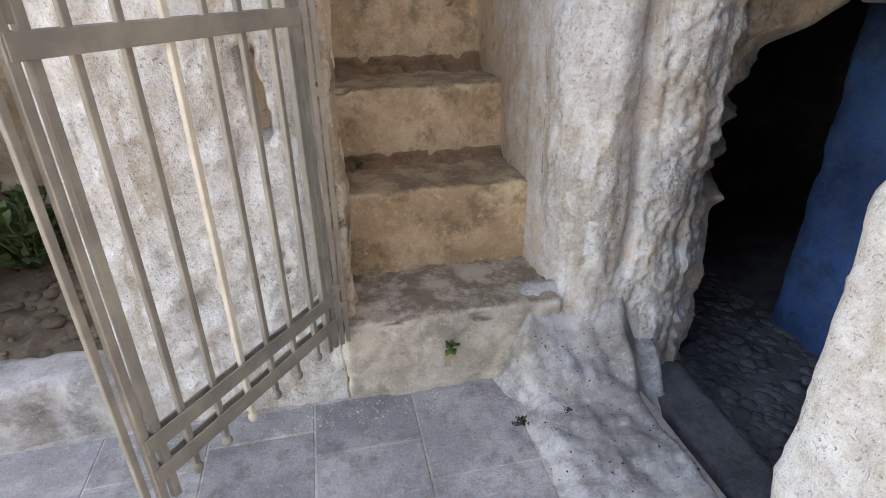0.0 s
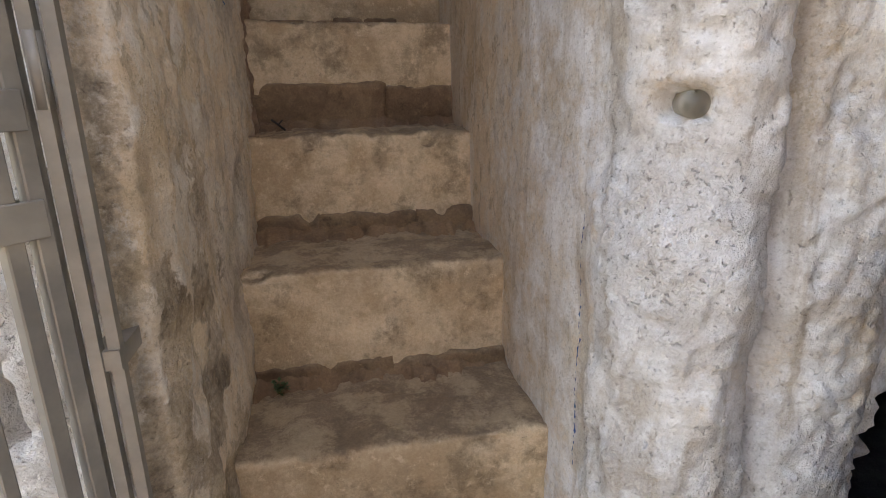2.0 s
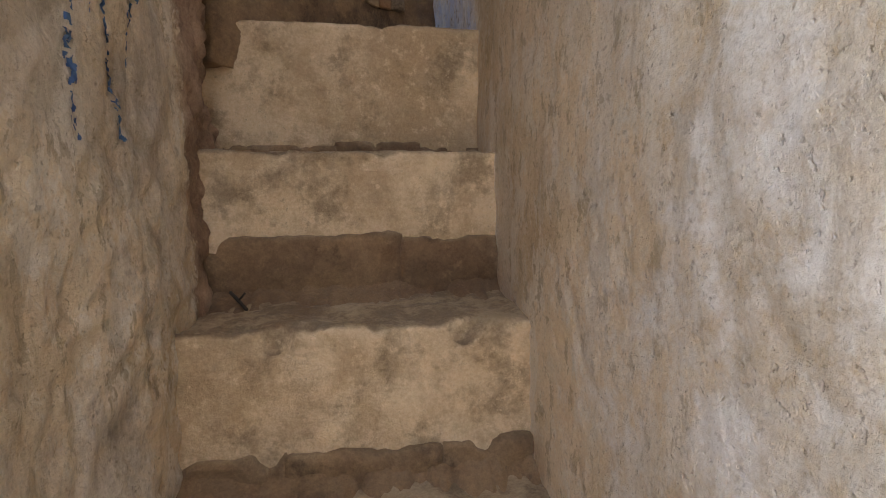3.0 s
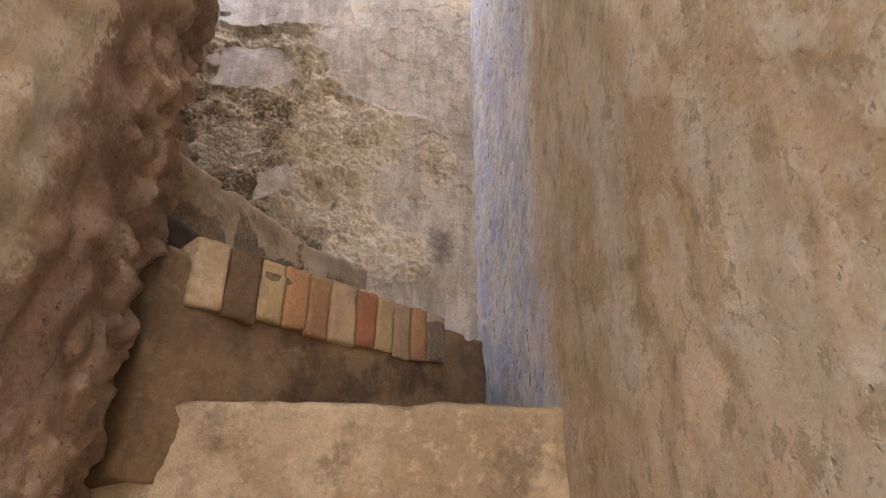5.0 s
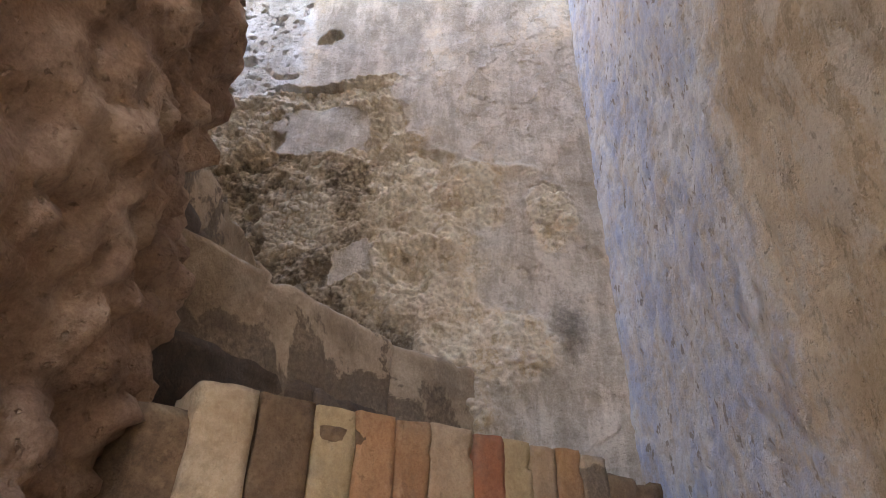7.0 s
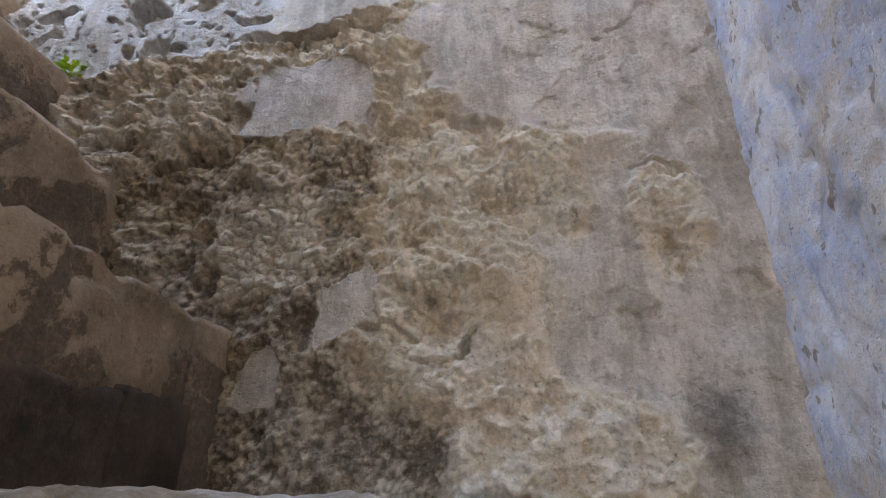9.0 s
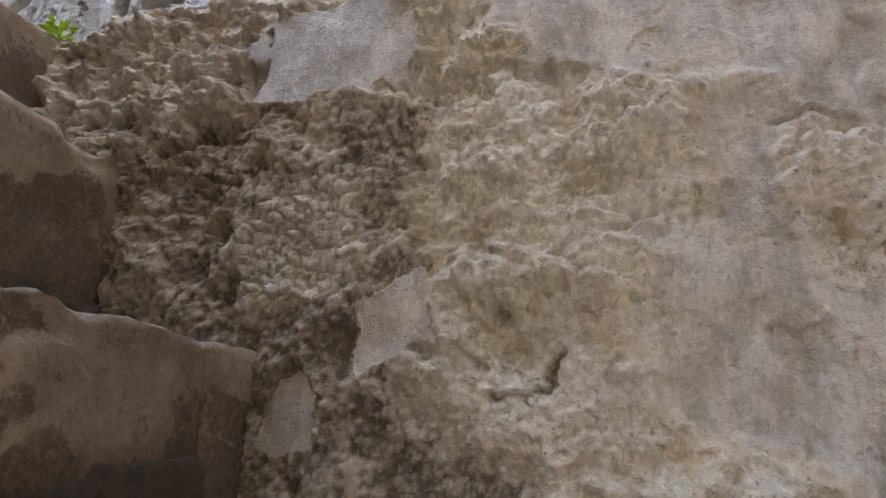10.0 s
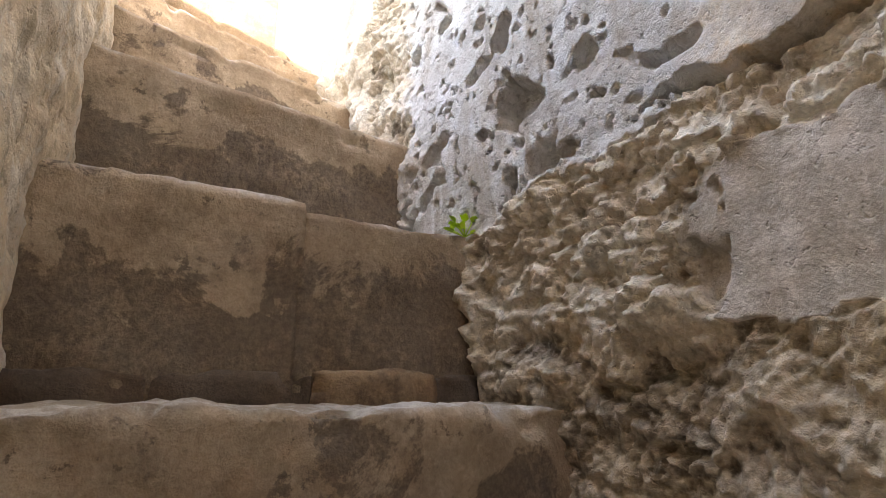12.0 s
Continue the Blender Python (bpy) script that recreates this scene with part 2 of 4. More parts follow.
STEEL_PALE = plain_material("cream_painted_steel", (0.62, 0.55, 0.44), 0.55, 0.1, (0.5, 0.43, 0.34), 9.0)
RUST = plain_material("rusty_iron", (0.13, 0.06, 0.035), 0.85, 0.4)
LEAF = plain_material("green_leaf", (0.07, 0.13, 0.02), 0.6, 0.0, (0.11, 0.16, 0.03), 40.0)
LEAF_BRIGHT = plain_material("young_green_leaf", (0.45, 0.66, 0.03), 0.5, 0.0, (0.52, 0.68, 0.06), 40.0)
LEAF_DARK = plain_material("dark_shrub_leaf", (0.04, 0.07, 0.02), 0.6, 0.0, (0.07, 0.1, 0.03), 40.0)
SOIL = stone_material("red_brown_soil", (0.17, 0.095, 0.05), (0.28, 0.17, 0.09), (0.20, 0.12, 0.065))
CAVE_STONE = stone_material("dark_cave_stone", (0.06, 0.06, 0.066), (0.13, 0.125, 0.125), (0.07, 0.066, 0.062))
DEBRIS = plain_material("dark_dry_debris", (0.05, 0.04, 0.03), 0.9)


# ---- mesh helpers ----
def mesh_object(name, verts, faces, material, parent=None, label="", shade=True):
    me = bpy.data.meshes.new(name)
    me.from_pydata(verts, [], faces)
    me.materials.append(material)
    if shade:
        me.polygons.foreach_set("use_smooth", [True] * len(me.polygons))
    me.update()
    ob = new(name, me)
    ob.parent = parent
    return tagged(ob, label)


def part(name, bm, material, parent=None, label="", shade=True):
    me = bpy.data.meshes.new(name)
    bmesh.ops.recalc_face_normals(bm, faces=bm.faces)
    bm.to_mesh(me)
    bm.free()
    me.materials.append(material)
    if shade:
        me.polygons.foreach_set("use_smooth", [True] * len(me.polygons))
    ob = new(name, me)
    ob.parent = parent
    return tagged(ob, label)


def structure(ob, label, category):
    return tagged(ob, label, category, "", "structure")


def rounded_path(corners, rounds, spacing):
    pts = [Vector(c) for c in corners]
    for _ in range(rounds):
        out = [pts[0]]
        for a, b in zip(pts, pts[1:]):
            out += [a.lerp(b, 0.25), a.lerp(b, 0.75)]
        pts = out + [pts[-1]]
    total, run = 0.0, [0.0]
    for a, b in zip(pts, pts[1:]):
        total += (b - a).length
        run.append(total)
    n, res, k = max(2, int(total / spacing)), [], 0
    for i in range(n + 1):
        s = total * i / n
        while k < len(run) - 2 and run[k + 1] < s:
            k += 1
        f = (s - run[k]) / max(1e-9, run[k + 1] - run[k])
        res.append(pts[k].lerp(pts[k + 1], f))
    return res


def wall_sheet(name, corners, rounds, z_low, z_high, spacing, relief, thick=0.2, side=1):
    """A thick wall along a plan path whose face is shaped by relief(point) -> (depth, masks)."""
    path = rounded_path(corners, rounds, spacing)
    nu, nv = len(path), max(2, int((z_high - z_low) / spacing)) + 1
    ways = []
    for i in range(nu):
        t = (path[min(nu - 1, i + 2)] - path[max(0, i - 2)]).normalized()
        ways.append(Vector((t.y, -t.x)) * side)
    verts, masks = [], {"lime": [], "blue": [], "bare": [], "soot": [], "tone": [], "ash": [], "red": []}
    for i in range(nu):
        p, w = path[i], ways[i]
        for j in range(nv):
            z = z_low + (z_high - z_low) * j / (nv - 1)
            d, m = relief((p.x, p.y, z))
            verts.append((p.x + w.x * d, p.y + w.y * d, z))
            for k in masks:
                masks[k].append(m.get(k, 0.5 if k == "tone" else 0.0))
    faces = [(i * nv + j, (i + 1) * nv + j, (i + 1) * nv + j + 1, i * nv + j + 1) for i in range(nu - 1) for j in range(nv - 1)]
    base = len(verts)
    for p, w in zip(path, ways):
        verts += [(p.x - w.x * thick, p.y - w.y * thick, z_low), (p.x - w.x * thick, p.y - w.y * thick, z_high)]
    for i in range(nu - 1):
        a, b = base + 2 * i, base + 2 * i + 2
        faces += [(a, a + 1, b + 1, b), (i * nv, a, b, (i + 1) * nv), (i * nv + nv - 1, (i + 1) * nv + nv - 1, b + 1, a + 1)]
    last = (nu - 1) * nv
    faces += [tuple(range(0, nv)) + (base + 1, base), tuple(range(last + nv - 1, last - 1, -1)) + (base + 2 * nu - 2, base + 2 * nu - 1)]
    if side < 0:
        faces = [f[::-1] for f in faces]
    ob = mesh_object(name, verts, faces, WALL)
    for k, values in masks.items():
        at = ob.data.attributes.new(k, "FLOAT", "POINT")
        values += [0.0] * (len(verts) - len(values))
        at.data.foreach_set("value", values)
    return ob


def coat(ob, lime):
    """An even coat of limewash on an object of the wall material."""
    ob.data.attributes.new("lime", "FLOAT", "POINT").data.foreach_set("value", [lime] * len(ob.data.vertices))
    return ob


def stone_block(name, quad, z_low, z_high, material, parent=None, label="", spacing=0.02, corner=0.02, rough=0.012, seed=0.0, sag=0.0):
    """A worn block over a plan quad (front left, front right, back right, back left) with rounded edges and uneven faces."""
    q = [Vector(c) for c in quad]
    size = Vector((((q[1] - q[0]).length + (q[2] - q[3]).length) / 2, ((q[3] - q[0]).length + (q[2] - q[1]).length) / 2, z_high - z_low))
    n = [max(2, int(s / spacing)) for s in size]
    index, verts, faces = {}, [], []

    def vert(i, j, k):
        key = (i, j, k)
        if key not in index:
            p = Vector((size.x * i / n[0], size.y * j / n[1], size.z * k / n[2]))
            r = min(corner, *(s * 0.45 for s in size))
            c = Vector([min(max(v, r), s - r) for v, s in zip(p, size)])
            d = p - c
            way = d.normalized() if d.length > 1e-6 else Vector((0, 0, 0))
            p = c + way * r if d.length > 1e-6 else p
            u, v = p.x / size.x, p.y / size.y
            flat = q[0].lerp(q[1], u).lerp(q[3].lerp(q[2], u), v)
            at = Vector((flat.x, flat.y, z_low + p.z))
            mid = Vector((size.x / 2, size.y / 2, size.z / 2))
            out = Vector(((p.x - mid.x) / size.x, (p.y - mid.y) / size.y, (p.z - mid.z) / size.z))
            big = max(range(3), key=lambda a: abs(out[a]))
            push = fbm(at, 7, 3, seed) * rough + fbm(at, 28, 3, seed + 3) * rough * 0.55
            nick = max(0.0, fbm(at, 11, 2, seed + 9) - 0.25) * 0.05 * (1 if min(abs(p.z - size.z), 9) < 0.04 and p.y < 0.05 else 0)
            x_way, y_way = (q[1] - q[0]).normalized(), (q[3] - q[0]).normalized()
            if big == 0:
                at.xy += x_way * push * (1 if out.x > 0 else -1)
            elif big == 1:
                at.xy += y_way * push * (1 if out.y > 0 else -1)
            else:
                at.z += push
            at.z -= nick + sag * bell(u, 0.55, 0.3) * (p.z / size.z) * smooth(0.25, 0.0, v)
            at.xy += y_way * nick
            index[key] = len(verts)
            verts.append(at)
        return index[key]

    for a, b, c in ((0, 1, 2), (1, 2, 0), (2, 0, 1)):
        for side in (0, n[c]):
            for i in range(n[a]):
                for j in range(n[b]):
                    f = []
                    for di, dj in ((0, 0), (1, 0), (1, 1), (0, 1)):
                        k = [0, 0, 0]
                        k[a], k[b], k[c] = i + di, j + dj, side
                        f.append(vert(*k))
                    faces.append(tuple(f) if side else tuple(f[::-1]))
    return mesh_object(name, verts, faces, material, parent, label)


def box_bm(bm, x0, y0, z0, x1, y1, z1):
    bmesh.ops.create_cube(bm, size=1.0, matrix=Matrix.Translation(((x0 + x1) / 2, (y0 + y1) / 2, (z0 + z1) / 2)) @ Matrix.Diagonal((x1 - x0, y1 - y0, z1 - z0, 1)))


def rock_mass(name, x0, y0, z0, x1, y1, z1, material, spacing, rough, label, category, seed=0.0):
    ob = stone_block(name, ((x0, y0), (x1, y0), (x1, y1), (x0, y1)), z0, z1, material, None, "", spacing, 0.06, rough, seed)
    return structure(ob, label, category)


# ---- the walls ----
def left_relief(p):
    x, y, z = p
    lime = 1.0 if y < 1.79 and x < -0.025 else 0.0
    lime = max(lime, smooth(-0.02, -0.06, x) * smooth(1.9, 1.8, y))
    newel = smooth(3.02, 3.4, y) * smooth(-0.30, -0.12, x)
    stain = smooth(2.88, 3.2, y) * smooth(-0.30, -0.12, x)
    d = fbm(p, 3, 3, 1) * 0.014 + fbm(p, 16, 4, 2) * 0.008
    facet = noise.voronoi((x * 8 + 0.3 * fbm(p, 9, 2, 50), y * 8, z * 8))[0]
    chip = noise.voronoi((x * 19 + 0.5 * fbm(p, 9, 2, 60), y * 19, z * 13))[0] if newel > 0.01 else (0.4, 0.4)
    d += newel * 1.35 * (fbm(p, 4, 3, 3) * 0.02 + (0.4 - facet[0]) * 0.035 + 0.018 * smooth(0.0, 0.35, chip[1] - chip[0]) * 0.6 + (0.4 - chip[0]) * 0.016 + fbm(p, 26, 4, 7) * 0.010)
    d -= 0.003 * smooth(0.06, 0.12, fbm(p, 6, 5, 51)) + 0.004 * smooth(0.18, 0.24, fbm(p, 14, 4, 52))
    if lime > 0.5:
        d += fbm(p, 4, 3, 5) * 0.010 + fbm(p, 40, 3, 6) * 0.006
        slot = smooth(0.032, 0.014, abs(x + 0.20 + 0.02 * math.sin(5 * z) + 0.012 * fbm(p, 18, 2, 9))) * smooth(1.04, 1.10, z) * smooth(1.36, 1.30, z)
        d -= 0.16 * slot + 0.03 * bell(x, -0.25, 0.05) * bell(z, 1.08, 0.16)
        for hx, hz, r, deep in ((-0.48, 0.50, 0.05, 0.04), (-0.44, 0.56, 0.03, 0.03), (-0.19, 0.66, 0.015, 0.04), (-0.17, 0.60, 0.012, 0.03), (-0.11, 1.62, 0.03, 0.07), (-0.2, 0.42, 0.02, 0.03)):
            d -= deep * bell(x, hx + 0.01 * fbm(p, 20, 2, 8), r) * bell(z, hz, r)
    bare = 0.85 * stain + 0.2 * stain * fbm(p, 5, 3, 10) + (x > -0.02) * smooth(2.45, 2.1, y) * smooth(1.9, 1.3, z) * (0.56 + 0.6 * fbm(p, 7, 4, 63))
    # Darker in the door rebate and towards the bottom of the inner wall.
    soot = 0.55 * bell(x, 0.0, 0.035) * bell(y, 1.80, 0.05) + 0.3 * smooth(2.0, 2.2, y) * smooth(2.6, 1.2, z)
    return d, {"lime": lime, "bare": bare, "soot": soot, "blue": 0.0, "ash": (x > -0.02) * smooth(2.0, 2.3, y) * (0.42 + 0.4 * fbm(p, 3, 4, 81)), "red": stain, "tone": 0.42 + 0.3 * (0.4 - facet[0]) + 0.25 * fbm(p, 6, 3, 53)}


def right_relief(p):
    x, y, z = p
    out = smooth(2.0, 1.88, y)
    end = smooth(3.35, 3.75, y + 0.12 * fbm(p, 2, 2, 2)) * (1 if x < 1.2 else 0)
    d = fbm(p, 2.4, 2, 11) * 0.007 + fbm(p, 18, 4, 12) * 0.0025
    if out > 0:
        d += out * (fbm(p, 3, 3, 13) * 0.03 + fbm((x * 2, y * 2, z * 0.7), 9, 5, 14) * 0.008 + fbm(p, 45, 3, 18) * 0.009 + ridged((x, y, z * 0.45), 13, 19) * 0.007 + ridged((x, y, z * 0.8), 34, 20) * 0.006)
        d -= out * 0.06 * bell(x, 1.085 + 0.025 * math.sin(2.5 * z), 0.022) * smooth(0.35, 0.6, z)
        d += out * 0.05 * bell(x, 0.97, 0.09) + out * 0.04 * bell(x, 1.25, 0.12)
        d += out * 0.03 * smooth(0.45, 0.0, z)
    if x > 1.38:
        tooth = sum(bell(z, h, 0.045) for h in (0.62, 0.80, 0.97, 1.14))
        d += 0.10 * tooth * bell(x, 1.68, 0.14) - 0.09 * bell(x, 1.66, 0.16) * smooth(0.5, 0.7, z) * smooth(1.4, 1.15, z)
        d += ridged((x, y, z * 1.8), 6, 15) * 0.03 + 0.42 * smooth(1.02, 1.62, z) * smooth(1.42, 1.7, x)
    d -= (1 - out) * (0.0015 * smooth(0.06, 0.12, fbm(p, 6, 5, 54)) + 0.0025 * smooth(0.16, 0.22, fbm((x, y, z * 0.6), 15, 4, 55)))
    d += end * (fbm((x, y, z * 0.5), 7, 3, 16) * 0.005 - 0.006 * smooth(0.40, 0.47, fbm((x, y, z * 0.75), 30, 2, 36)))
    d -= 0.05 * smooth(0.030, 0.024, math.hypot(x - 0.897, z - 1.545)) * out
    lime = out * (1.0 if x < 1.45 else 0.25) * (0.75 + 0.5 * fbm(p, 3, 2, 17))
    lime = max(lime, 0.42 * smooth(3.1, 2.1, y) + 0.14)
    blue = 0.62 * end + 0.36 * bell(y, 1.93, 0.10) * smooth(1.3, 0.4, z) * (x < 1.0)
    # Darker beyond the edge of the cave mouth.
    soot = 0.25 * smooth(1.4, 1.6, x)
    bare = 0.5 * smooth(1.36, 1.5, x)
    return d, {"lime": lime * (1 - end), "blue": blue, "bare": bare, "soot": soot}


# Where the back wall's plaster has kept: middle x, middle z, half width, half height.
PLASTER_LEFT = ((-0.20, 3.885, 0.20, 0.125), (-0.03, 3.285, 0.07, 0.075), (-0.028, 3.345, 0.035, 0.03), (-0.225, 3.13, 0.05, 0.06))
# Holes and slots in it: middle x, middle z, half width, half height, depth.
HOLES = ((-0.77, 4.29, 0.05, 0.06, 0.07), (-0.80, 4.46, 0.025, 0.04, 0.07), (-0.70, 4.12, 0.05, 0.04, 0.04), (-0.80, 4.10, 0.02, 0.04, 0.05), (-0.39, 3.83, 0.035, 0.045, 0.03), (0.232, 3.19, 0.009, 0.04, 0.09), (0.41, 3.66, 0.022, 0.016, 0.03), (-0.01, 3.79, 0.035, 0.05, 0.03), (-0.42, 4.22, 0.04, 0.025, 0.06), (-0.23, 4.45, 0.05, 0.04, 0.05), (0.645, 3.555, 0.07, 0.014, 0.016), (0.63, 3.38, 0.018, 0.045, 0.016), (0.57, 3.23, 0.025, 0.022, 0.010), (0.62, 3.24, 0.015, 0.015, 0.012), (0.79, 3.305, 0.025, 0.014, 0.012), (-0.28, 4.135, 0.22, 0.014, 0.05), (-0.05, 4.10, 0.1, 0.016, 0.04), (-0.40, 3.50, 0.03, 0.03, 0.04), (0.22, 3.73, 0.10, 0.045, 0.022), (0.10, 3.75, 0.05, 0.02, 0.022), (0.05, 3.215, 0.05, 0.02, 0.03), (0.17, 3.155, 0.07, 0.007, 0.03), (0.36, 3.56, 0.06, 0.004, 0.015), (0.42, 3.45, 0.05, 0.018, 0.014), (0.33, 3.51, 0.05, 0.012, 0.014), (-0.52, 3.70, 0.10, 0.012, 0.03), (-0.45, 3.60, 0.06, 0.010, 0.03))


def back_relief(p):
    x, y, z = p
    ragged = fbm(p, 28, 4, 33)
    wx, wz = x + 0.04 * fbm(p, 6, 3, 21) + 0.016 * ragged, z + 0.04 * fbm(p, 6, 3, 22) + 0.016 * fbm(p, 28, 4, 34)
    shell = smooth(0.22, 0.46, wx + 0.24 * fbm(p, 3.2, 5, 23) - 0.12 * smooth(3.78, 3.62, z) * smooth(2.85, 3.0, z) + 0.25 * smooth(3.64, 3.94, z + 0.12 * fbm(p, 5, 4, 71)) * smooth(-0.02, 0.12, x))
    shell = max(shell, smooth(4.06, 4.10, wz - 0.16 * (wx + 0.6)) * smooth(-1.5, -1.0, wx))
    for mx, mz, w, h in PLASTER_LEFT:
        dx, dz = abs(0.2 * x + 0.8 * wx - mx) / w, abs(0.2 * z + 0.8 * wz - mz) / h
        shell = max(shell, smooth(1.06, 0.98, (dx ** 3 + dz ** 3) ** (1 / 3)))
    for mx, mz, w, h in ((0.66, 3.44, 0.09, 0.15), (0.50, 2.98, 0.14, 0.13)):
        shell = min(shell, 0.28 + 0.72 * smooth(0.7, 1.25, math.hypot((wx - mx) / w, (wz - mz) / h)))
    worn = 1 - shell
    crisp = 1 - smooth(0.38, 0.62, shell)
    d = fbm(p, 2.5, 3, 24) * 0.012 + fbm(p, 13, 4, 25) * 0.004 - 0.004 * smooth(0.08, 0.11, fbm(p, 8, 5, 56)) * smooth(0.2, 0.4, x)
    d -= 0.006 * worn + 0.012 * crisp * smooth(0.36, 0.12, x)
    cob = math.hypot((wx + 0.25) / 0.14, (wz - 3.44 - 0.25 * (x + 0.25)) / 0.13)
    gravel = smooth(0.10, -0.06, wx + 0.10 * fbm(p, 4, 3, 72) - 0.14 * smooth(3.2, 3.0, z)) * smooth(3.86, 3.66, wz - 0.1 * (x + 0.3))
    tone, ruddy = 0.5, 0.0
    if worn > 0.01:
        bend = (x + 0.02 * fbm(p, 12, 2, 37), y, z + 0.02 * fbm(p, 12, 2, 38))
        near, where = noise.voronoi((bend[0] * 10, 0.0, bend[2] * 17))
        small, spot = noise.voronoi((bend[0] * 34, 3.0, bend[2] * 42))
        grain, speck = noise.voronoi((x * 82, 5.0, z * 82))
        kind, fleck = noise.cell(where[0] * 7.3), noise.cell(spot[0] * 5.1)
        packed = smooth(1.12, 0.92, cob)
        big_stone = smooth(0.02, 0.16, near[1] - near[0]) * smooth(-0.1, 0.1, kind) * (1 - gravel) * (1 - packed)
        pebble = smooth(0.02, 0.22, small[1] - small[0]) * smooth(-0.2, 0.1, fleck)
        gaps = smooth(0.0, 0.16, small[1] - small[0])
        torn = ridged(p, 11, 73) * 0.5 + ridged(p, 27, 74) * 0.3 + ridged(p, 61, 75) * 0.2
        level = 3.2 * fbm(p, 5.5, 5, 80) + 0.25 * ragged
        flake = math.floor(level) + smooth(0.0, 0.14, level - math.floor(level))
        d += worn * (1 - packed) * flake * (0.013 - 0.005 * gravel)
        d += worn * (fbm(p, 6, 3, 26) * 0.022 + torn * 0.024 * (1 - packed))
        d += worn * (big_stone * (0.006 + 0.008 * kind) + (1 - gravel) * (1 - packed) * pebble * 0.008 + packed * (0.012 + 0.014 * gaps * (0.8 + 0.4 * fleck)))
        d += worn * gravel * (1 - packed) * ((0.55 - grain[0]) * 0.006 + pebble * 0.003)
        d += worn * (1 - gravel) * (0.5 - grain[0]) * 0.005
        # Tone falls in gaps between grains: their shadow painted in with the dirt.
        tone = 0.62 + 0.46 * fbm(p, 8, 5, 64) + 0.34 * torn + 0.05 * flake + 0.16 * kind * big_stone + 0.18 * fleck * pebble - 0.3 * (grain[0] - 0.4)
        tone = tone * (1 - gravel) + gravel * (0.13 + 0.16 * fbm(p, 5, 3, 68) + 0.4 * (0.42 - grain[0]) + 0.30 * torn + 0.10 * smooth(-0.1, 0.5, noise.cell(speck[0] * 3.7)) + 0.08 * pebble * smooth(0.2, 0.5, fleck))
        tone = tone * (1 - packed) + packed * (0.42 + 0.45 * gaps + 0.16 * fleck)
        tone -= 0.26 * smooth(-0.12, -0.34, x + 0.1 * fbm(p, 6, 3, 91)) * (1 - gravel) * (1 - packed)
        ruddy = (1 - packed) * (1 - gravel) * smooth(-0.1, 0.05, x) * smooth(0.06, 0.26, fbm(p, 4, 4, 76) + 0.25 * bell(x, 0.15, 0.14) * bell(z, 3.22, 0.1)) * 0.4
    white_stone = smooth(1.2, 0.8, math.hypot((wx - 0.19) / 0.07, (wz - 3.335 - 0.25 * (x - 0.19)) / 0.026))
    stone = smooth(1.15, 0.9, math.hypot((wx - 0.17) / 0.14, (wz - 3.33) / 0.055))
    d += worn * (0.016 * white_stone + 0.014 * stone)
    for hx, hz, w, h, deep in HOLES:
        if abs(wx - hx) < 2 * w + 0.02 and abs(wz - hz) < 2 * h + 0.02:
            d -= deep * smooth(1.12, 0.88, math.hypot((wx - hx - 0.3 * w * ragged) / w, (wz - hz) / h))
    if shell > 0.5 and x < -0.35:
        d -= 0.028 * smooth(0.43, 0.48, fbm(p, 11, 2, 31)) + 0.012 * smooth(0.40, 0.45, fbm(p, 34, 2, 77))
    lime = 0.7 * shell * smooth(-0.25, -0.45, x) * smooth(3.9, 4.1, z) + 0.2 * shell
    lime *= smooth(-1.9, -1.3, x)
    ash = shell * (0.85 * smooth(0.25, 0.1, x) * smooth(-0.52, -0.42, x) + smooth(0.0, 0.25, x + 0.2 * fbm(p, 4, 4, 66)) * (0.70 + 0.6 * fbm(p, 3, 3, 62)))
    ash *= 1 - smooth(4.06, 4.14, z) * smooth(-0.2, -0.4, x)
    # Sooty stains at the lower right, plus faint grey on plaster and gravel.
    soot = 0.7 * bell(x, 0.69, 0.10) * bell(z, 3.05, 0.14) + 0.35 * bell(x, 0.6, 0.2) * bell(z, 2.85, 0.2) + 0.4 * bell(x, 0.64, 0.06) * bell(z, 3.45, 0.14)
    soot += 0.10 * shell + 0.1 * gravel * worn * smooth(-0.1, 0.3, fbm(p, 3, 3, 67))
    soot *= smooth(0.8, 1.3, cob)
    blue = 0.5 * bell(x, 0.05, 0.25) * bell(z, 2.88, 0.07)
    return d, {"lime": lime, "bare": worn * (1 - 0.22 * smooth(0.1, 0.4, x)), "soot": soot * 0.7, "blue": blue, "ash": ash, "red": ruddy, "tone": tone + 0.8 * white_stone + 0.1 * stone}


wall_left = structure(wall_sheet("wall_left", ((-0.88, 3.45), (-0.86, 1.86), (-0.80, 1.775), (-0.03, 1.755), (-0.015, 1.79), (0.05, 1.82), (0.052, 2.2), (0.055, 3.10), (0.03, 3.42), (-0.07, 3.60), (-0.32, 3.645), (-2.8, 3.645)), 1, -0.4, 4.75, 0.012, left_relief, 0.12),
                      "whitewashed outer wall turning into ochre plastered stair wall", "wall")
wall_right = structure(wall_sheet("wall_right", ((2.6, 3.9), (2.0, 2.7), (1.78, 2.15), (1.62, 1.98), (1.44, 1.82), (1.30, 1.76), (1.0, 1.75), (0.87, 1.79), (0.828, 1.93), (0.82, 2.3), (0.82, 3.3), (0.85, 3.65), (0.865, 4.2), (0.80, 4.7)), 1, -0.4, 5.0, 0.011, right_relief, 0.12, -1),
                       "chalky limewashed rock turning into plastered stair wall", "wall")
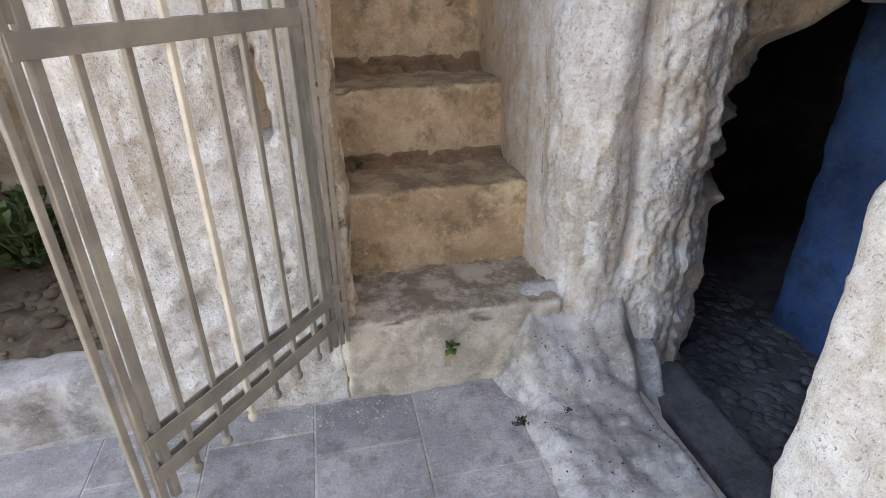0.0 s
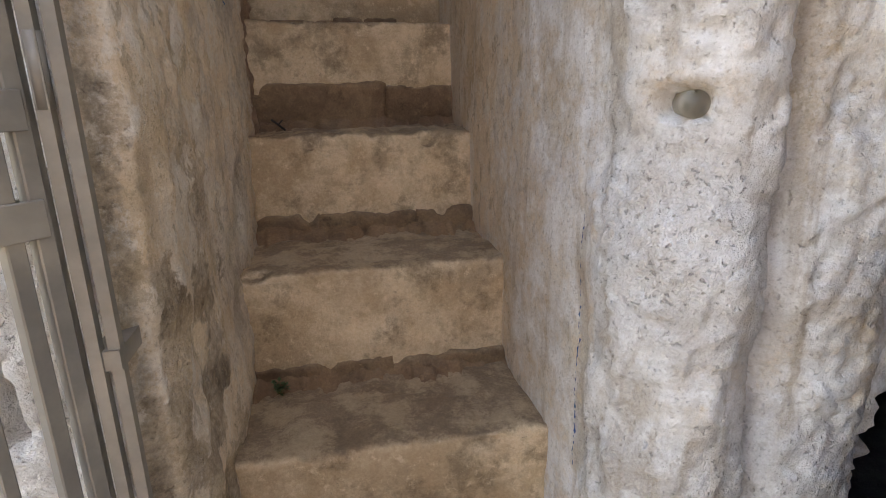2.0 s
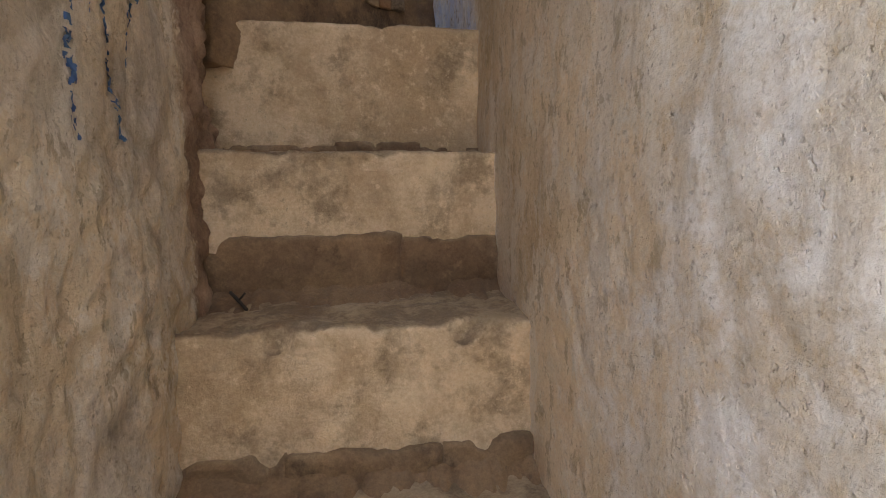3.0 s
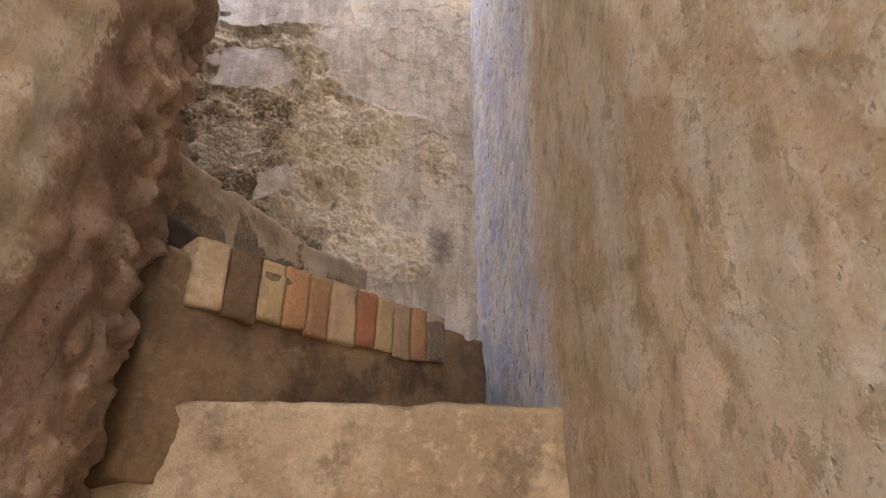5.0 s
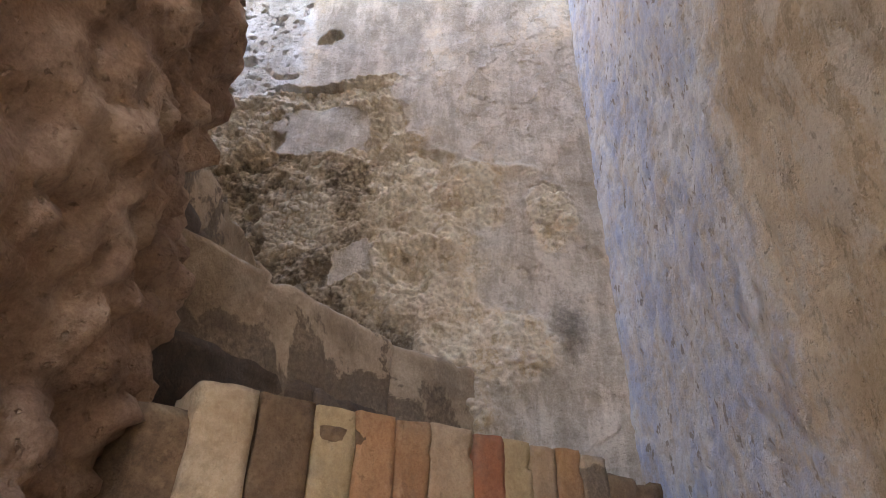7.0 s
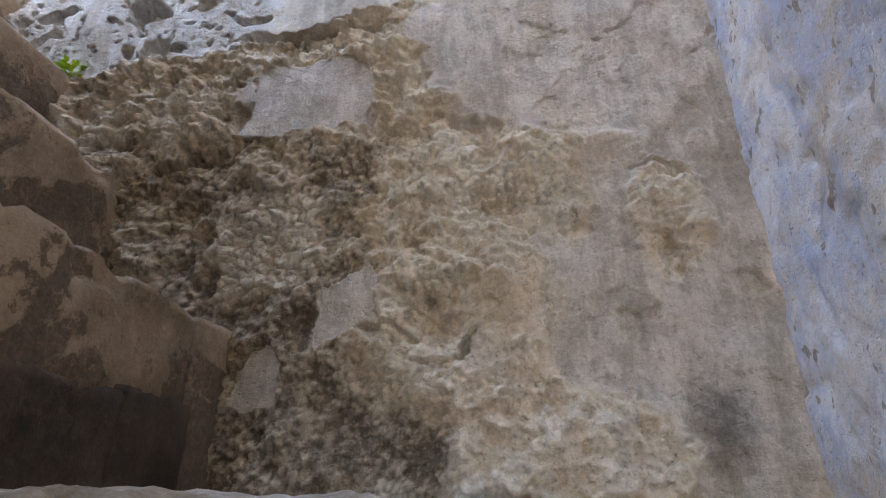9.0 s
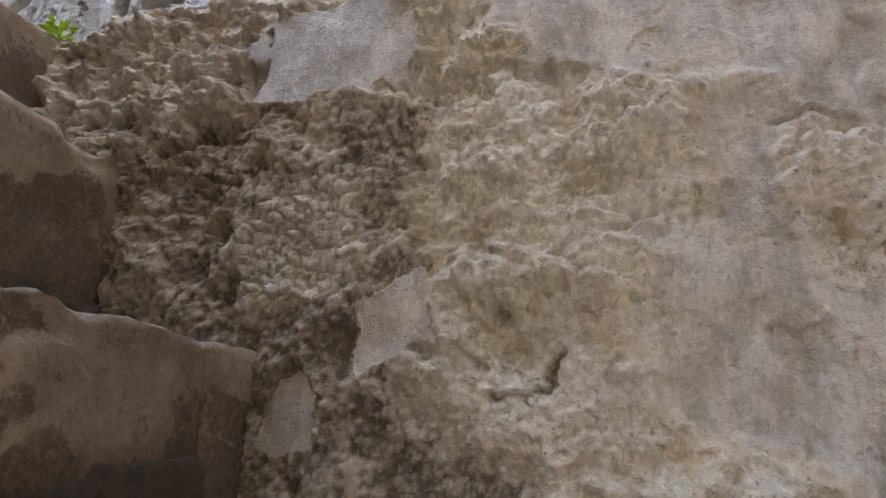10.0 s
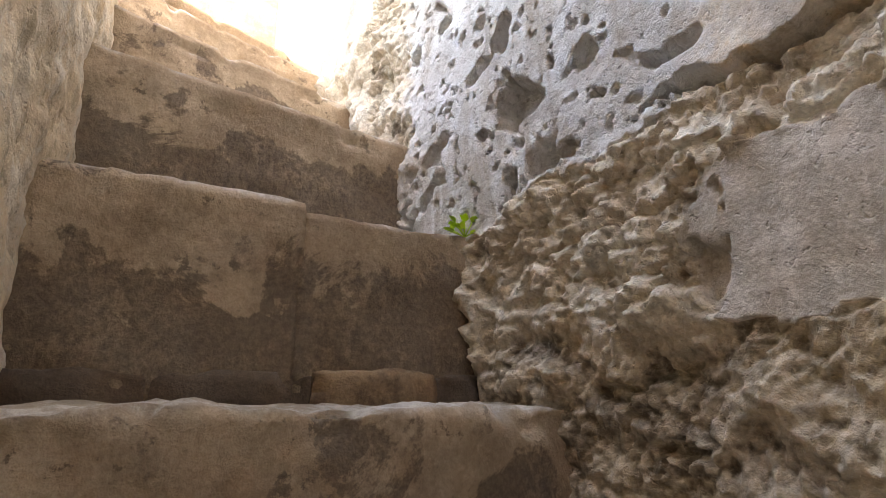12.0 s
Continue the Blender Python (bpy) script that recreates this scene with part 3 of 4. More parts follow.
wall_back = structure(wall_sheet("wall_back", ((0.93, 4.49), (-0.55, 4.49), (-0.95, 4.42), (-1.45, 4.385)), 2, 2.2, 5.0, 0.0048, back_relief, 0.25, -1),
                      "crumbling plaster over rubble stone with pitted lime patches", "wall")

# Wall height added above the rubble to narrow the sky over the stair.
back_bm = bmesh.new()
box_bm(back_bm, -3.5, 4.42, 5.003, 1.0, 4.74, 8.2)
structure(part("wall_back_upper", back_bm, MORTAR, None, "", False), "plain upper wall added above the rubble to limit skylight", "wall")
structure(wall_sheet("wall_back_far", ((-1.45, 4.385), (-3.5, 4.36)), 0, 2.2, 5.0, 0.014, back_relief, 0.25, -1), "plastered rubble wall beside the upper steps", "wall")
# Unseen block added on the newel wall to cut skylight at the turn.
left_bm = bmesh.new()
box_bm(left_bm, -0.55, 3.3, 4.753, -0.06, 3.64, 5.6)
structure(part("wall_left_upper", left_bm, ROCK, None, "", False), "unseen upper wall added to limit skylight at the turn", "wall")
# Unseen block added on the stair wall to keep direct sun out.
upper_bm = bmesh.new()
box_bm(upper_bm, 0.86, 1.80, 5.003, 1.4, 4.7, 8.2)
structure(part("wall_right_upper", upper_bm, ROCK, None, "", False), "unseen upper wall added to block the sun", "wall")
# Unseen vault added to dim the light from above on the stair.
rock_mass("ceiling", -0.88, 1.84, 4.755, 0.86, 3.52, 5.1, ROCK, 0.08, 0.03, "unseen rough vault added over the lower flight to cut skylight", "ceiling", 28)
end_bm = bmesh.new()
box_bm(end_bm, -3.9, 2.6, 3.0, -3.5, 5.2, 6.6)
structure(part("wall_end", end_bm, OCHRE, None, "", False), "sunlit yellow stone wall at the stair head", "wall")

# ---- the stairs ----
stairs = structure(new("stairs"), "steep worn limestone stair turning beside a rough wall", "stairs")


def course(front_a, front_b, back, z_low, z_high, material, count, seed, proud=0.016):
    """A course of small stones along the foot of a riser, from front_a to front_b."""
    a, b = Vector(front_a), Vector(front_b)
    way, rng = (b - a).normalized(), random.Random(seed)
    out = Vector((way.y, -way.x))
    cuts = [0.0] + sorted((k + rng.uniform(-0.25, 0.25)) / count for k in range(1, count)) + [1.0]
    for u, v in zip(cuts, cuts[1:]):
        p, q = a.lerp(b, u) - way * 0.004, a.lerp(b, v) + way * 0.004
        f = out * (proud + rng.uniform(-0.004, 0.006))
        stone_block("stone_piece", (p + f, q + f, q - out * back, p - out * back), z_low, z_high + rng.uniform(-0.014, 0.010), material, stairs, "", 0.018, 0.012, 0.011, seed + u * 7)


def step(x_l, x_r, front_l, front_r, depth, z_low, z_high, material, seed, name="step", **more):
    return stone_block(name, ((x_l, front_l), (x_r, front_r), (x_r, front_r + depth), (x_l, front_l + depth)), z_low, z_high, material, stairs, "", 0.018, seed=seed, **more)


threshold = step(-0.02, 0.86, 1.735, 1.735, 0.45, -0.1, 0.355, THRESHOLD, 1.0, "threshold_step", corner=0.025, rough=0.014)
step(-0.18, 0.95, 2.12, 2.12, 0.45, 0.2, 0.725, STEP, 2.0, corner=0.022)
step(-0.18, 0.95, 2.49, 2.50, 0.48, 0.6, 1.075, STEP, 3.0, corner=0.03)
step(-0.18, 0.95, 2.895, 2.91, 0.45, 0.95, 1.43, STEP, 4.0, corner=0.022)
step(-0.18, 0.95, 3.23, 3.27, 0.45, 1.3, 1.83, STEP, 5.0, corner=0.012, rough=0.008)
step(-0.18, 0.95, 3.53, 3.55, 1.1, 1.7, 2.245, STEP, 6.0, corner=0.012, rough=0.008)


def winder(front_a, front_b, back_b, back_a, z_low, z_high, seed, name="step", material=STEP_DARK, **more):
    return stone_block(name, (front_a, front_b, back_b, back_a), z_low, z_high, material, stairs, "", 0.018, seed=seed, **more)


brick_step = winder((0.03, 3.475), (0.80, 4.19), (0.55, 4.65), (-0.35, 3.60), 2.1, 2.545, 7.0, "brick_step", STEP_BASE, corner=0.01, rough=0.016)
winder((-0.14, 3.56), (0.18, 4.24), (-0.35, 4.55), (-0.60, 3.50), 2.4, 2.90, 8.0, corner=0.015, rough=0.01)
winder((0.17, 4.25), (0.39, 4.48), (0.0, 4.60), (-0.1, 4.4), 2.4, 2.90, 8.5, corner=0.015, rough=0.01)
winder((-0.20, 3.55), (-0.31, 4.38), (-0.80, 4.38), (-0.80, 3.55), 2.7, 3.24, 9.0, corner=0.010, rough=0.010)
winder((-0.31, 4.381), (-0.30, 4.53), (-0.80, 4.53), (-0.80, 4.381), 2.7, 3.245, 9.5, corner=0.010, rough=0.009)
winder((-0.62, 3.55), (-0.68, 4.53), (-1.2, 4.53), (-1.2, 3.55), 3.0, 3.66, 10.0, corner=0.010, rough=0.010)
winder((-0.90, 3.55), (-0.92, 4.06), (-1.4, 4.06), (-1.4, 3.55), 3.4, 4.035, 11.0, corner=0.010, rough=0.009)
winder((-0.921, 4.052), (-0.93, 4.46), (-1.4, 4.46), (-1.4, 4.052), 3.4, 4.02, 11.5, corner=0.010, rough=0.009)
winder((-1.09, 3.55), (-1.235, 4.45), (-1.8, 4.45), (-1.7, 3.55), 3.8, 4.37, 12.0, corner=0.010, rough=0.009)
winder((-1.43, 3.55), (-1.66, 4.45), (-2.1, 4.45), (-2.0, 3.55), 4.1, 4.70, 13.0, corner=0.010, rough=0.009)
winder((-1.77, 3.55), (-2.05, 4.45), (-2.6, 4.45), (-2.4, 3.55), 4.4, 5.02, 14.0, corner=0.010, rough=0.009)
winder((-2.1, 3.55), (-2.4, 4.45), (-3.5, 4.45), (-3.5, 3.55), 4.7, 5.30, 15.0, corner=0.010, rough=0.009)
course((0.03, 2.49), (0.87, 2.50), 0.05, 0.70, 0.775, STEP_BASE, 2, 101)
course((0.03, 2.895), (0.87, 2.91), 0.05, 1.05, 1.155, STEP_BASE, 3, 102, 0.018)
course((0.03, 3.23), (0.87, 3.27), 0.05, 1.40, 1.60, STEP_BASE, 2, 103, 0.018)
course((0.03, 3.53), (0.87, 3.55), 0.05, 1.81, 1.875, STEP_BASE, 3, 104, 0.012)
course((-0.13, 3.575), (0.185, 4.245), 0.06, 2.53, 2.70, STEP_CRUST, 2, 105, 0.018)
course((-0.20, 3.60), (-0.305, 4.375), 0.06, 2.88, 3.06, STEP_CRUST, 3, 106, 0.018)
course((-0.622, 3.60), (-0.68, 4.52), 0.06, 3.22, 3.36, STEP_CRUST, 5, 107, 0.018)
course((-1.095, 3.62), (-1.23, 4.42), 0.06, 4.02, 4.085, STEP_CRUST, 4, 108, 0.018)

# Soil gathered where treads meet risers.
def soil_strip(x0, x1, y_back, tread, deep, high, seed):
    nx, ny, verts, faces = 120, 7, [], []
    for i in range(nx + 1):
        x = x0 + (x1 - x0) * i / nx
        reach = deep * (0.55 + 0.5 * noise.noise((x * 7, seed, 0.3)) + 0.45 * noise.noise((x * 23, seed, 4.3)) + 0.3 * noise.noise((x * 61, seed, 1.3)) + 0.5 * (1 - i / nx))
        for j in range(ny + 1):
            f = j / ny
            z = tread + high * f ** 1.6 + 0.007 * noise.noise((x * 30, f * 5, seed)) * f - 0.012 * (1 - f)
            verts.append((x, y_back + 0.02 - max(0.02, reach) * (1 - f), z))
    faces = [(i * (ny + 1) + j, (i + 1) * (ny + 1) + j, (i + 1) * (ny + 1) + j + 1, i * (ny + 1) + j + 1) for i in range(nx) for j in range(ny)]
    mesh_object("soil", verts, faces, SOIL, stairs, "red-brown soil")


soil_strip(0.03, 0.86, 2.495, 0.722, 0.14, 0.05, 2.0)
soil_strip(0.03, 0.86, 2.90, 1.072, 0.16, 0.06, 3.0)
soil_strip(0.03, 0.86, 3.25, 1.427, 0.20, 0.06, 4.0)
soil_strip(0.03, 0.86, 3.54, 1.828, 0.08, 0.045, 5.0)

# Soldier course along the brick step's front edge.
BRICKS = ((0.076, STEP, "stone_piece"), (0.078, STEP_BASE, "stone_piece"), (0.062, BRICK_YELLOW, "brick"), (0.064, BRICK_ORANGE, "brick"), (0.064, BRICK_ORANGE, "brick"), (0.085, BRICK_PALE, "brick"), (0.062, BRICK_RED, "brick"), (0.066, BRICK_YELLOW, "brick"), (0.066, BRICK_PALE, "brick"), (0.062, BRICK_ORANGE, "brick"), (0.08, STEP_DARK, "stone_piece"))
edge_a, edge_way = Vector((0.075, 3.505)), Vector((0.77, 0.715)).normalized()
edge_out = Vector((edge_way.y, -edge_way.x))
run = 0.0
for i, (wide, material, kind) in enumerate(BRICKS):
    a, b = edge_a + edge_way * (run + 0.0015), edge_a + edge_way * (run + wide)
    f, k = edge_out * (0.008 + 0.002 * math.sin(i * 2.3)), edge_out * -0.11
    tall = 0.15 + 0.006 * math.sin(i * 1.7)
    stone_block(kind, (a + f, b + f, b + k, a + k), 2.572 - tall, 2.572 + 0.006 * math.sin(i * 3.1), material, brick_step, "", 0.012, 0.004, 0.006, 30 + i)
    run += wide + 0.0015
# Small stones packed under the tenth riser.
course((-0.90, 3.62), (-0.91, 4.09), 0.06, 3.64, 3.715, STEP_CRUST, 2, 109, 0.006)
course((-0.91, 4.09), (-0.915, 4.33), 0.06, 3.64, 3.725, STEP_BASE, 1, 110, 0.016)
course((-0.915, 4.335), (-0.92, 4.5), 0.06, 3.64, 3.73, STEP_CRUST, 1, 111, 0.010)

# ---- the court ----
floor_bm = bmesh.new()
box_bm(floor_bm, -3.5, -8.0, -0.2, 1.14, 1.80, -0.0035)
floor = structure(part("floor", floor_bm, MORTAR, None, "", False), "worn grey tile floor with sandy joints", "floor")
columns = (-2.09, -1.70, -1.31, -0.92, -0.54, -0.16, 0.225, 0.615)
for i, (x0, x1) in enumerate(zip(columns, columns[1:])):
    joint = (1.42, 1.55, 1.36, 1.51, 1.60, 1.48, 1.29)[i]
    cuts = [1.745] + [joint - 0.39 * k for k in range(7)]
    for y1, y0 in zip(cuts, cuts[1:]):
        lift = 0.002 * math.sin(i * 5 + y0 * 9)
        tb = bmesh.new()
        box_bm(tb, x0 + 0.0025, y0 + 0.0025, -0.03, x1 - 0.0025, y1 - 0.0025, lift)
        bmesh.ops.bevel(tb, geom=[e for e in tb.edges if all(v.co.z > -0.01 for v in e.verts)], offset=0.003, segments=1, affect="EDGES")
        part("tile", tb, TILE, floor, "", False)


def height_sheet(name, x0, y0, x1, y1, spacing, height, material, low):
    nx, ny = int((x1 - x0) / spacing), int((y1 - y0) / spacing)
    verts = [(x0 + (x1 - x0) * i / nx, y0 + (y1 - y0) * j / ny, height(x0 + (x1 - x0) * i / nx, y0 + (y1 - y0) * j / ny)) for i in range(nx + 1) for j in range(ny + 1)]
    faces = [(i * (ny + 1) + j, (i + 1) * (ny + 1) + j, (i + 1) * (ny + 1) + j + 1, i * (ny + 1) + j + 1) for i in range(nx) for j in range(ny)]
    rim = [i * (ny + 1) for i in range(nx)] + [nx * (ny + 1) + j for j in range(ny)] + [i * (ny + 1) + ny for i in range(nx, 0, -1)] + [j for j in range(ny, 0, -1)]
    base = len(verts)
    verts += [(verts[k][0], verts[k][1], low) for k in rim]
    n = len(rim)
    faces += [(rim[k], base + k, base + (k + 1) % n, rim[(k + 1) % n]) for k in range(n)]
    faces.append(tuple(base + k for k in range(n - 1, -1, -1)))
    return mesh_object(name, verts, faces, material)


def apron_height(x, y):
    p = (x, y, 0.0)
    edge = 1.15 + 0.02 * math.sin(4 * y) + 0.02 * fbm(p, 6, 2, 41)
    side = 0.60 + 0.05 * fbm(p, 5, 3, 42)
    rise = 0.34 * smooth(1.44, 1.84, y + 0.16 * (x - 0.85) + 0.05 * fbm(p, 6, 3, 43)) ** 1.6 + 0.035
    z = -0.03 + (rise + 0.03 + 0.018 * fbm(p, 7, 4, 44) + 0.01 * fbm(p, 25, 3, 45)) * smooth(side - 0.05, side + 0.12, x)
    return z - 0.16 * smooth(edge - 0.05, edge + 0.03, x)


structure(height_sheet("rock_apron", 0.52, -0.5, 1.26, 1.86, 0.014, apron_height, PALE_STONE, -0.3), "pale worn rock apron at the foot of the wall", "ground")


def passage_height(x, y):
    p = (x, y, 0.0)
    return 0.19 + 0.05 * fbm(p, 3, 4, 46) + 0.03 * max(0.0, ridged(p, 9, 47)) + 0.12 * smooth(2.6, 3.4, y)


structure(height_sheet("passage_ground", -3.4, 1.9, -0.80, 3.9, 0.025, passage_height, EARTH, -0.3), "stony earth in the dark side passage", "ground")
ledge = structure(new("ledge"), "low pale stone ledge before the side passage", "ledge")
for i, (x0, x1) in enumerate(((-3.4, -2.3), (-2.295, -1.45), (-1.445, -0.80))):
    stone_block("ledge_stone", ((x0, 1.77), (x1, 1.765), (x1, 2.0), (x0, 2.0)), -0.1, 0.245, PALE_STONE, ledge, "", 0.03, 0.03, 0.02, 70 + i)
rock_mass("wall_passage", -3.6, 3.3, 0.0, -0.7, 3.6, 3.4, ROCK, 0.05, 0.08, "dark rock at the end of the side passage", "wall", 26)
rock_mass("wall_passage_side", -3.8, 1.77, -0.2, -2.6, 3.4, 3.4, ROCK, 0.07, 0.06, "dark rock beside the side passage", "wall", 27)
passage_bm = bmesh.new()
box_bm(passage_bm, -3.8, 1.9, 2.6, -0.75, 3.6, 2.9)
structure(part("passage_ceiling", passage_bm, ROCK, None, "", False), "dark rock roof of the side passage", "ceiling")
ground_bm = bmesh.new()
box_bm(ground_bm, -300, -300, -0.9, 300, 300, -0.35)
structure(part("ground", ground_bm, EARTH, None, "", False), "dry earth ground", "ground")

# Unseen house, added behind the camera to keep the court in the shade.
house = structure(new("unseen_house"), "unseen plastered house added to close and shade the court", "house")
hb = bmesh.new()
box_bm(hb, -7, -9.0, -0.35, 7, -5.2, 6.5)
part("wall", hb, MORTAR, house, "", False)
for wx in (-4, -1, 2, 5):
    for wz in (1.2, 4.0):
        wb = bmesh.new()
        box_bm(wb, wx - 0.5, -5.24, wz, wx + 0.5, -5.15, wz + 1.5)
        part("window", wb, RUST, house, "", False)


def rail_box(bm, a, b, half_w, half_h):
    """A straight bar from a to b with a rectangular section."""
    a, b = Vector(a), Vector(b)
    way = (b - a).normalized()
    up = Vector((0, 0, 1)) if abs(way.z) < 0.9 else Vector((0, 1, 0))
    side = way.cross(up).normalized()
    up = side.cross(way)
    m = Matrix((side, way, up)).transposed().to_4x4()
    m.translation = (a + b) / 2
    bmesh.ops.create_cube(bm, size=1.0, matrix=m @ Matrix.Diagonal((2 * half_w, (b - a).length, 2 * half_h, 1)))


def gate_thing():
    """A gate leaf along its own x from the hinge, turned open."""
    g = tagged(new("metal_gate"), "open grey steel bar gate with ball-ended bars", "gate")
    width, low, high = 0.745, 0.31, 2.0

    def bar(name, x, y, half, z0, z1, material, label=""):
        bm = bmesh.new()
        rail_box(bm, (x, y, z0), (x, y, z1), half, half)
        bmesh.ops.bevel(bm, geom=bm.edges[:], offset=0.002, segments=1, affect="EDGES")
        return part(name, bm, material, g, label, False)

    for x in (0.0, 0.035, width - 0.035, width):
        bar("stile", x, 0.0, 0.011, low - 0.01, high, STEEL)
    for y in (-0.02,):
        bar("hinge_bar", -0.02, y, 0.009, low + 0.02, high, STEEL)
        bar("latch_bar", width + 0.03, y, 0.009, low, high, STEEL)
    for i in range(6):
        x = 0.10 + i * 0.1065
        pale = i == 3
        b = bar("bar", x, 0.0, 0.0085, low + 0.03, high, STEEL_PALE if pale else STEEL, "cream-painted bar" if pale else "")
        bm = bmesh.new()
        bmesh.ops.create_uvsphere(bm, u_segments=12, v_segments=8, radius=0.016, matrix=Matrix.Translation((x, 0, low + 0.012)) @ Matrix.Diagonal((1, 1, 1.15, 1)))
        part("ball_end", bm, STEEL_PALE if pale else STEEL, b)
    for z in (0.405, 0.505, 1.425, 1.555, 1.95):
        for y in (-0.0125, 0.0125):
            bm = bmesh.new()
            rail_box(bm, (-0.005, y, z), (width + 0.005, y, z), 0.003, 0.024)
            bmesh.ops.bevel(bm, geom=bm.edges[:], offset=0.0015, segments=1, affect="EDGES")
            part("rail", bm, STEEL, g, "", False)
    for z in (0.6, 1.6):
        bm = bmesh.new()
        bmesh.ops.create_cone(bm, cap_ends=True, segments=14, radius1=0.011, radius2=0.011, depth=0.09, matrix=Matrix.Translation((-0.03, 0.012, z)))
        part("hinge", bm, STEEL, g)
    bm = bmesh.new()
    box_bm(bm, width - 0.03, -0.006, 1.46, width + 0.02, 0.006, 1.53)
    part("lock_plate", bm, STEEL, g, "", False)
    g.matrix_world = pose(-0.05, 1.70, 0, 0, 0, math.degrees(math.atan2(-0.57, -0.45)))
    return g


gate_thing()
post = tagged(new("gate_post"), "grey steel post bars fixed beside the doorway", "post")
for px, py in ((-0.022, 1.715), (0.0, 1.725)):
    bm = bmesh.new()
    rail_box(bm, (px, py, 0.30), (px, py, 2.05), 0.008, 0.008)
    part("post_bar", bm, STEEL, post, "", False)
for z in (0.45, 1.2, 1.9):
    bm = bmesh.new()
    box_bm(bm, -0.03, 1.712, z, 0.008, 1.80, z + 0.03)
    part("bracket", bm, STEEL, post, "", False)

# ---- the cave ----
# Unseen rock mass added to keep the sun out of the court.
mass_bm = bmesh.new()
box_bm(mass_bm, 1.35, -0.9, 2.3, 5.0, 4.4, 6.6)
structure(part("wall_rock_above", mass_bm, ROCK, None, "", False), "unseen rock mass added above the cave to shade the court", "wall")

coat(rock_mass("wall_pillar", 0.94, -0.6, -0.2, 1.7, 0.755, 3.4, WALL, 0.03, 0.02, "whitewashed pillar beside the dark cave mouth", "wall", 20), 1.0)
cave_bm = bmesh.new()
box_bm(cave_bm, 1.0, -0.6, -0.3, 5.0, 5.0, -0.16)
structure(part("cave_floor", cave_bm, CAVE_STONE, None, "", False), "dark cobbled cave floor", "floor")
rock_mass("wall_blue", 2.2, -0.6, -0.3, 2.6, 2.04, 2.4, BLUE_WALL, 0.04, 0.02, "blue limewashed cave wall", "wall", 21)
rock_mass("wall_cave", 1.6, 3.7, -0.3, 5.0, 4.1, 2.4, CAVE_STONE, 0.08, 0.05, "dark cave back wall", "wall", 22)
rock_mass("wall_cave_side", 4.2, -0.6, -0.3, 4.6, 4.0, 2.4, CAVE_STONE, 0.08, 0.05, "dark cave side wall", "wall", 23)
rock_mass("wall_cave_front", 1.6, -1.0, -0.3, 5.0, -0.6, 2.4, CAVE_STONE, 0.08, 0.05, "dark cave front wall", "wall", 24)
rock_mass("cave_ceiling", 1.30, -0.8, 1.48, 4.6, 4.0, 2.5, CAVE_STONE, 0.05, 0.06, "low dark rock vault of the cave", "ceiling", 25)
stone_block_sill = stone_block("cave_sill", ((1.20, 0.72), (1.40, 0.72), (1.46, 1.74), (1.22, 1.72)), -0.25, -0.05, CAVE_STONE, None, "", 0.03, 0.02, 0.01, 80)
structure(stone_block_sill, "smooth dark stone sill at the cave mouth", "sill")


def pebble_field(name, count, area, size, height, material, seed):
    rng = random.Random(seed)
    verts, faces = [], []
    tb = bmesh.new()
    bmesh.ops.create_icosphere(tb, subdivisions=1, radius=1.0)
    shape = [v.co.copy() for v in tb.verts]
    shape_faces = [tuple(v.index for v in f.verts) for f in tb.faces]
    tb.free()
    for _ in range(count):
        x, y = rng.uniform(area[0], area[2]), rng.uniform(area[1], area[3])
        s = rng.uniform(*size)
        turn, base = rng.uniform(0, 6.3), len(verts)
        sx, sy, sz = s * rng.uniform(0.7, 1.3), s * rng.uniform(0.7, 1.2), s * rng.uniform(0.4, 0.7)
        z = height(x, y)
        for v in shape:
            a, b = v.x * sx * rng.uniform(0.9, 1.1), v.y * sy
            verts.append((x + a * math.cos(turn) - b * math.sin(turn), y + a * math.sin(turn) + b * math.cos(turn), z + v.z * sz))
        faces += [tuple(base + k for k in f) for f in shape_faces]
    return mesh_object(name, verts, faces, material)


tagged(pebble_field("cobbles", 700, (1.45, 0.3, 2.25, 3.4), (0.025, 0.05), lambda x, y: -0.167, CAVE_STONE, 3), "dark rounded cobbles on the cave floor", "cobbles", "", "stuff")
tagged(pebble_field("passage_stones", 320, (-2.6, 2.0, -0.9, 3.3), (0.015, 0.05), passage_height, EARTH, 4), "loose stones and dry leaves on earth", "stones", "", "stuff")
tagged(pebble_field("grit", 260, (-0.9, 1.60, 0.7, 1.745), (0.002, 0.006), lambda x, y: 0.002, MORTAR, 5), "fine grit swept along the wall foot", "grit", "", "stuff")
tagged(pebble_field("apron_grit", 180, (0.62, 0.9, 1.1, 1.7), (0.002, 0.005), apron_height, DEBRIS, 6), "dark grit on the rock apron", "grit", "", "stuff")


# ---- plants and small things ----
def leaf_mesh(bm, at, way, length, width):
    way = Vector(way).normalized()
    side = way.cross(Vector((0.1, 0.2, 1))).normalized()
    lift = side.cross(way)
    rows = ((0.0, 0.1, 0.0), (0.35, 1.0, 0.10), (0.7, 0.75, 0.08), (1.0, 0.05, -0.05))
    ring = []
    for s, w, h in rows:
        c = Vector(at) + way * length * s + lift * h * length
        ring.append([bm.verts.new(c - side * width * w), bm.verts.new(c - lift * 0.12 * width * w), bm.verts.new(c + side * width * w)])
    for p, q in zip(ring, ring[1:]):
        for k in (0, 1):
            bm.faces.new((p[k], p[k + 1], q[k + 1], q[k]))


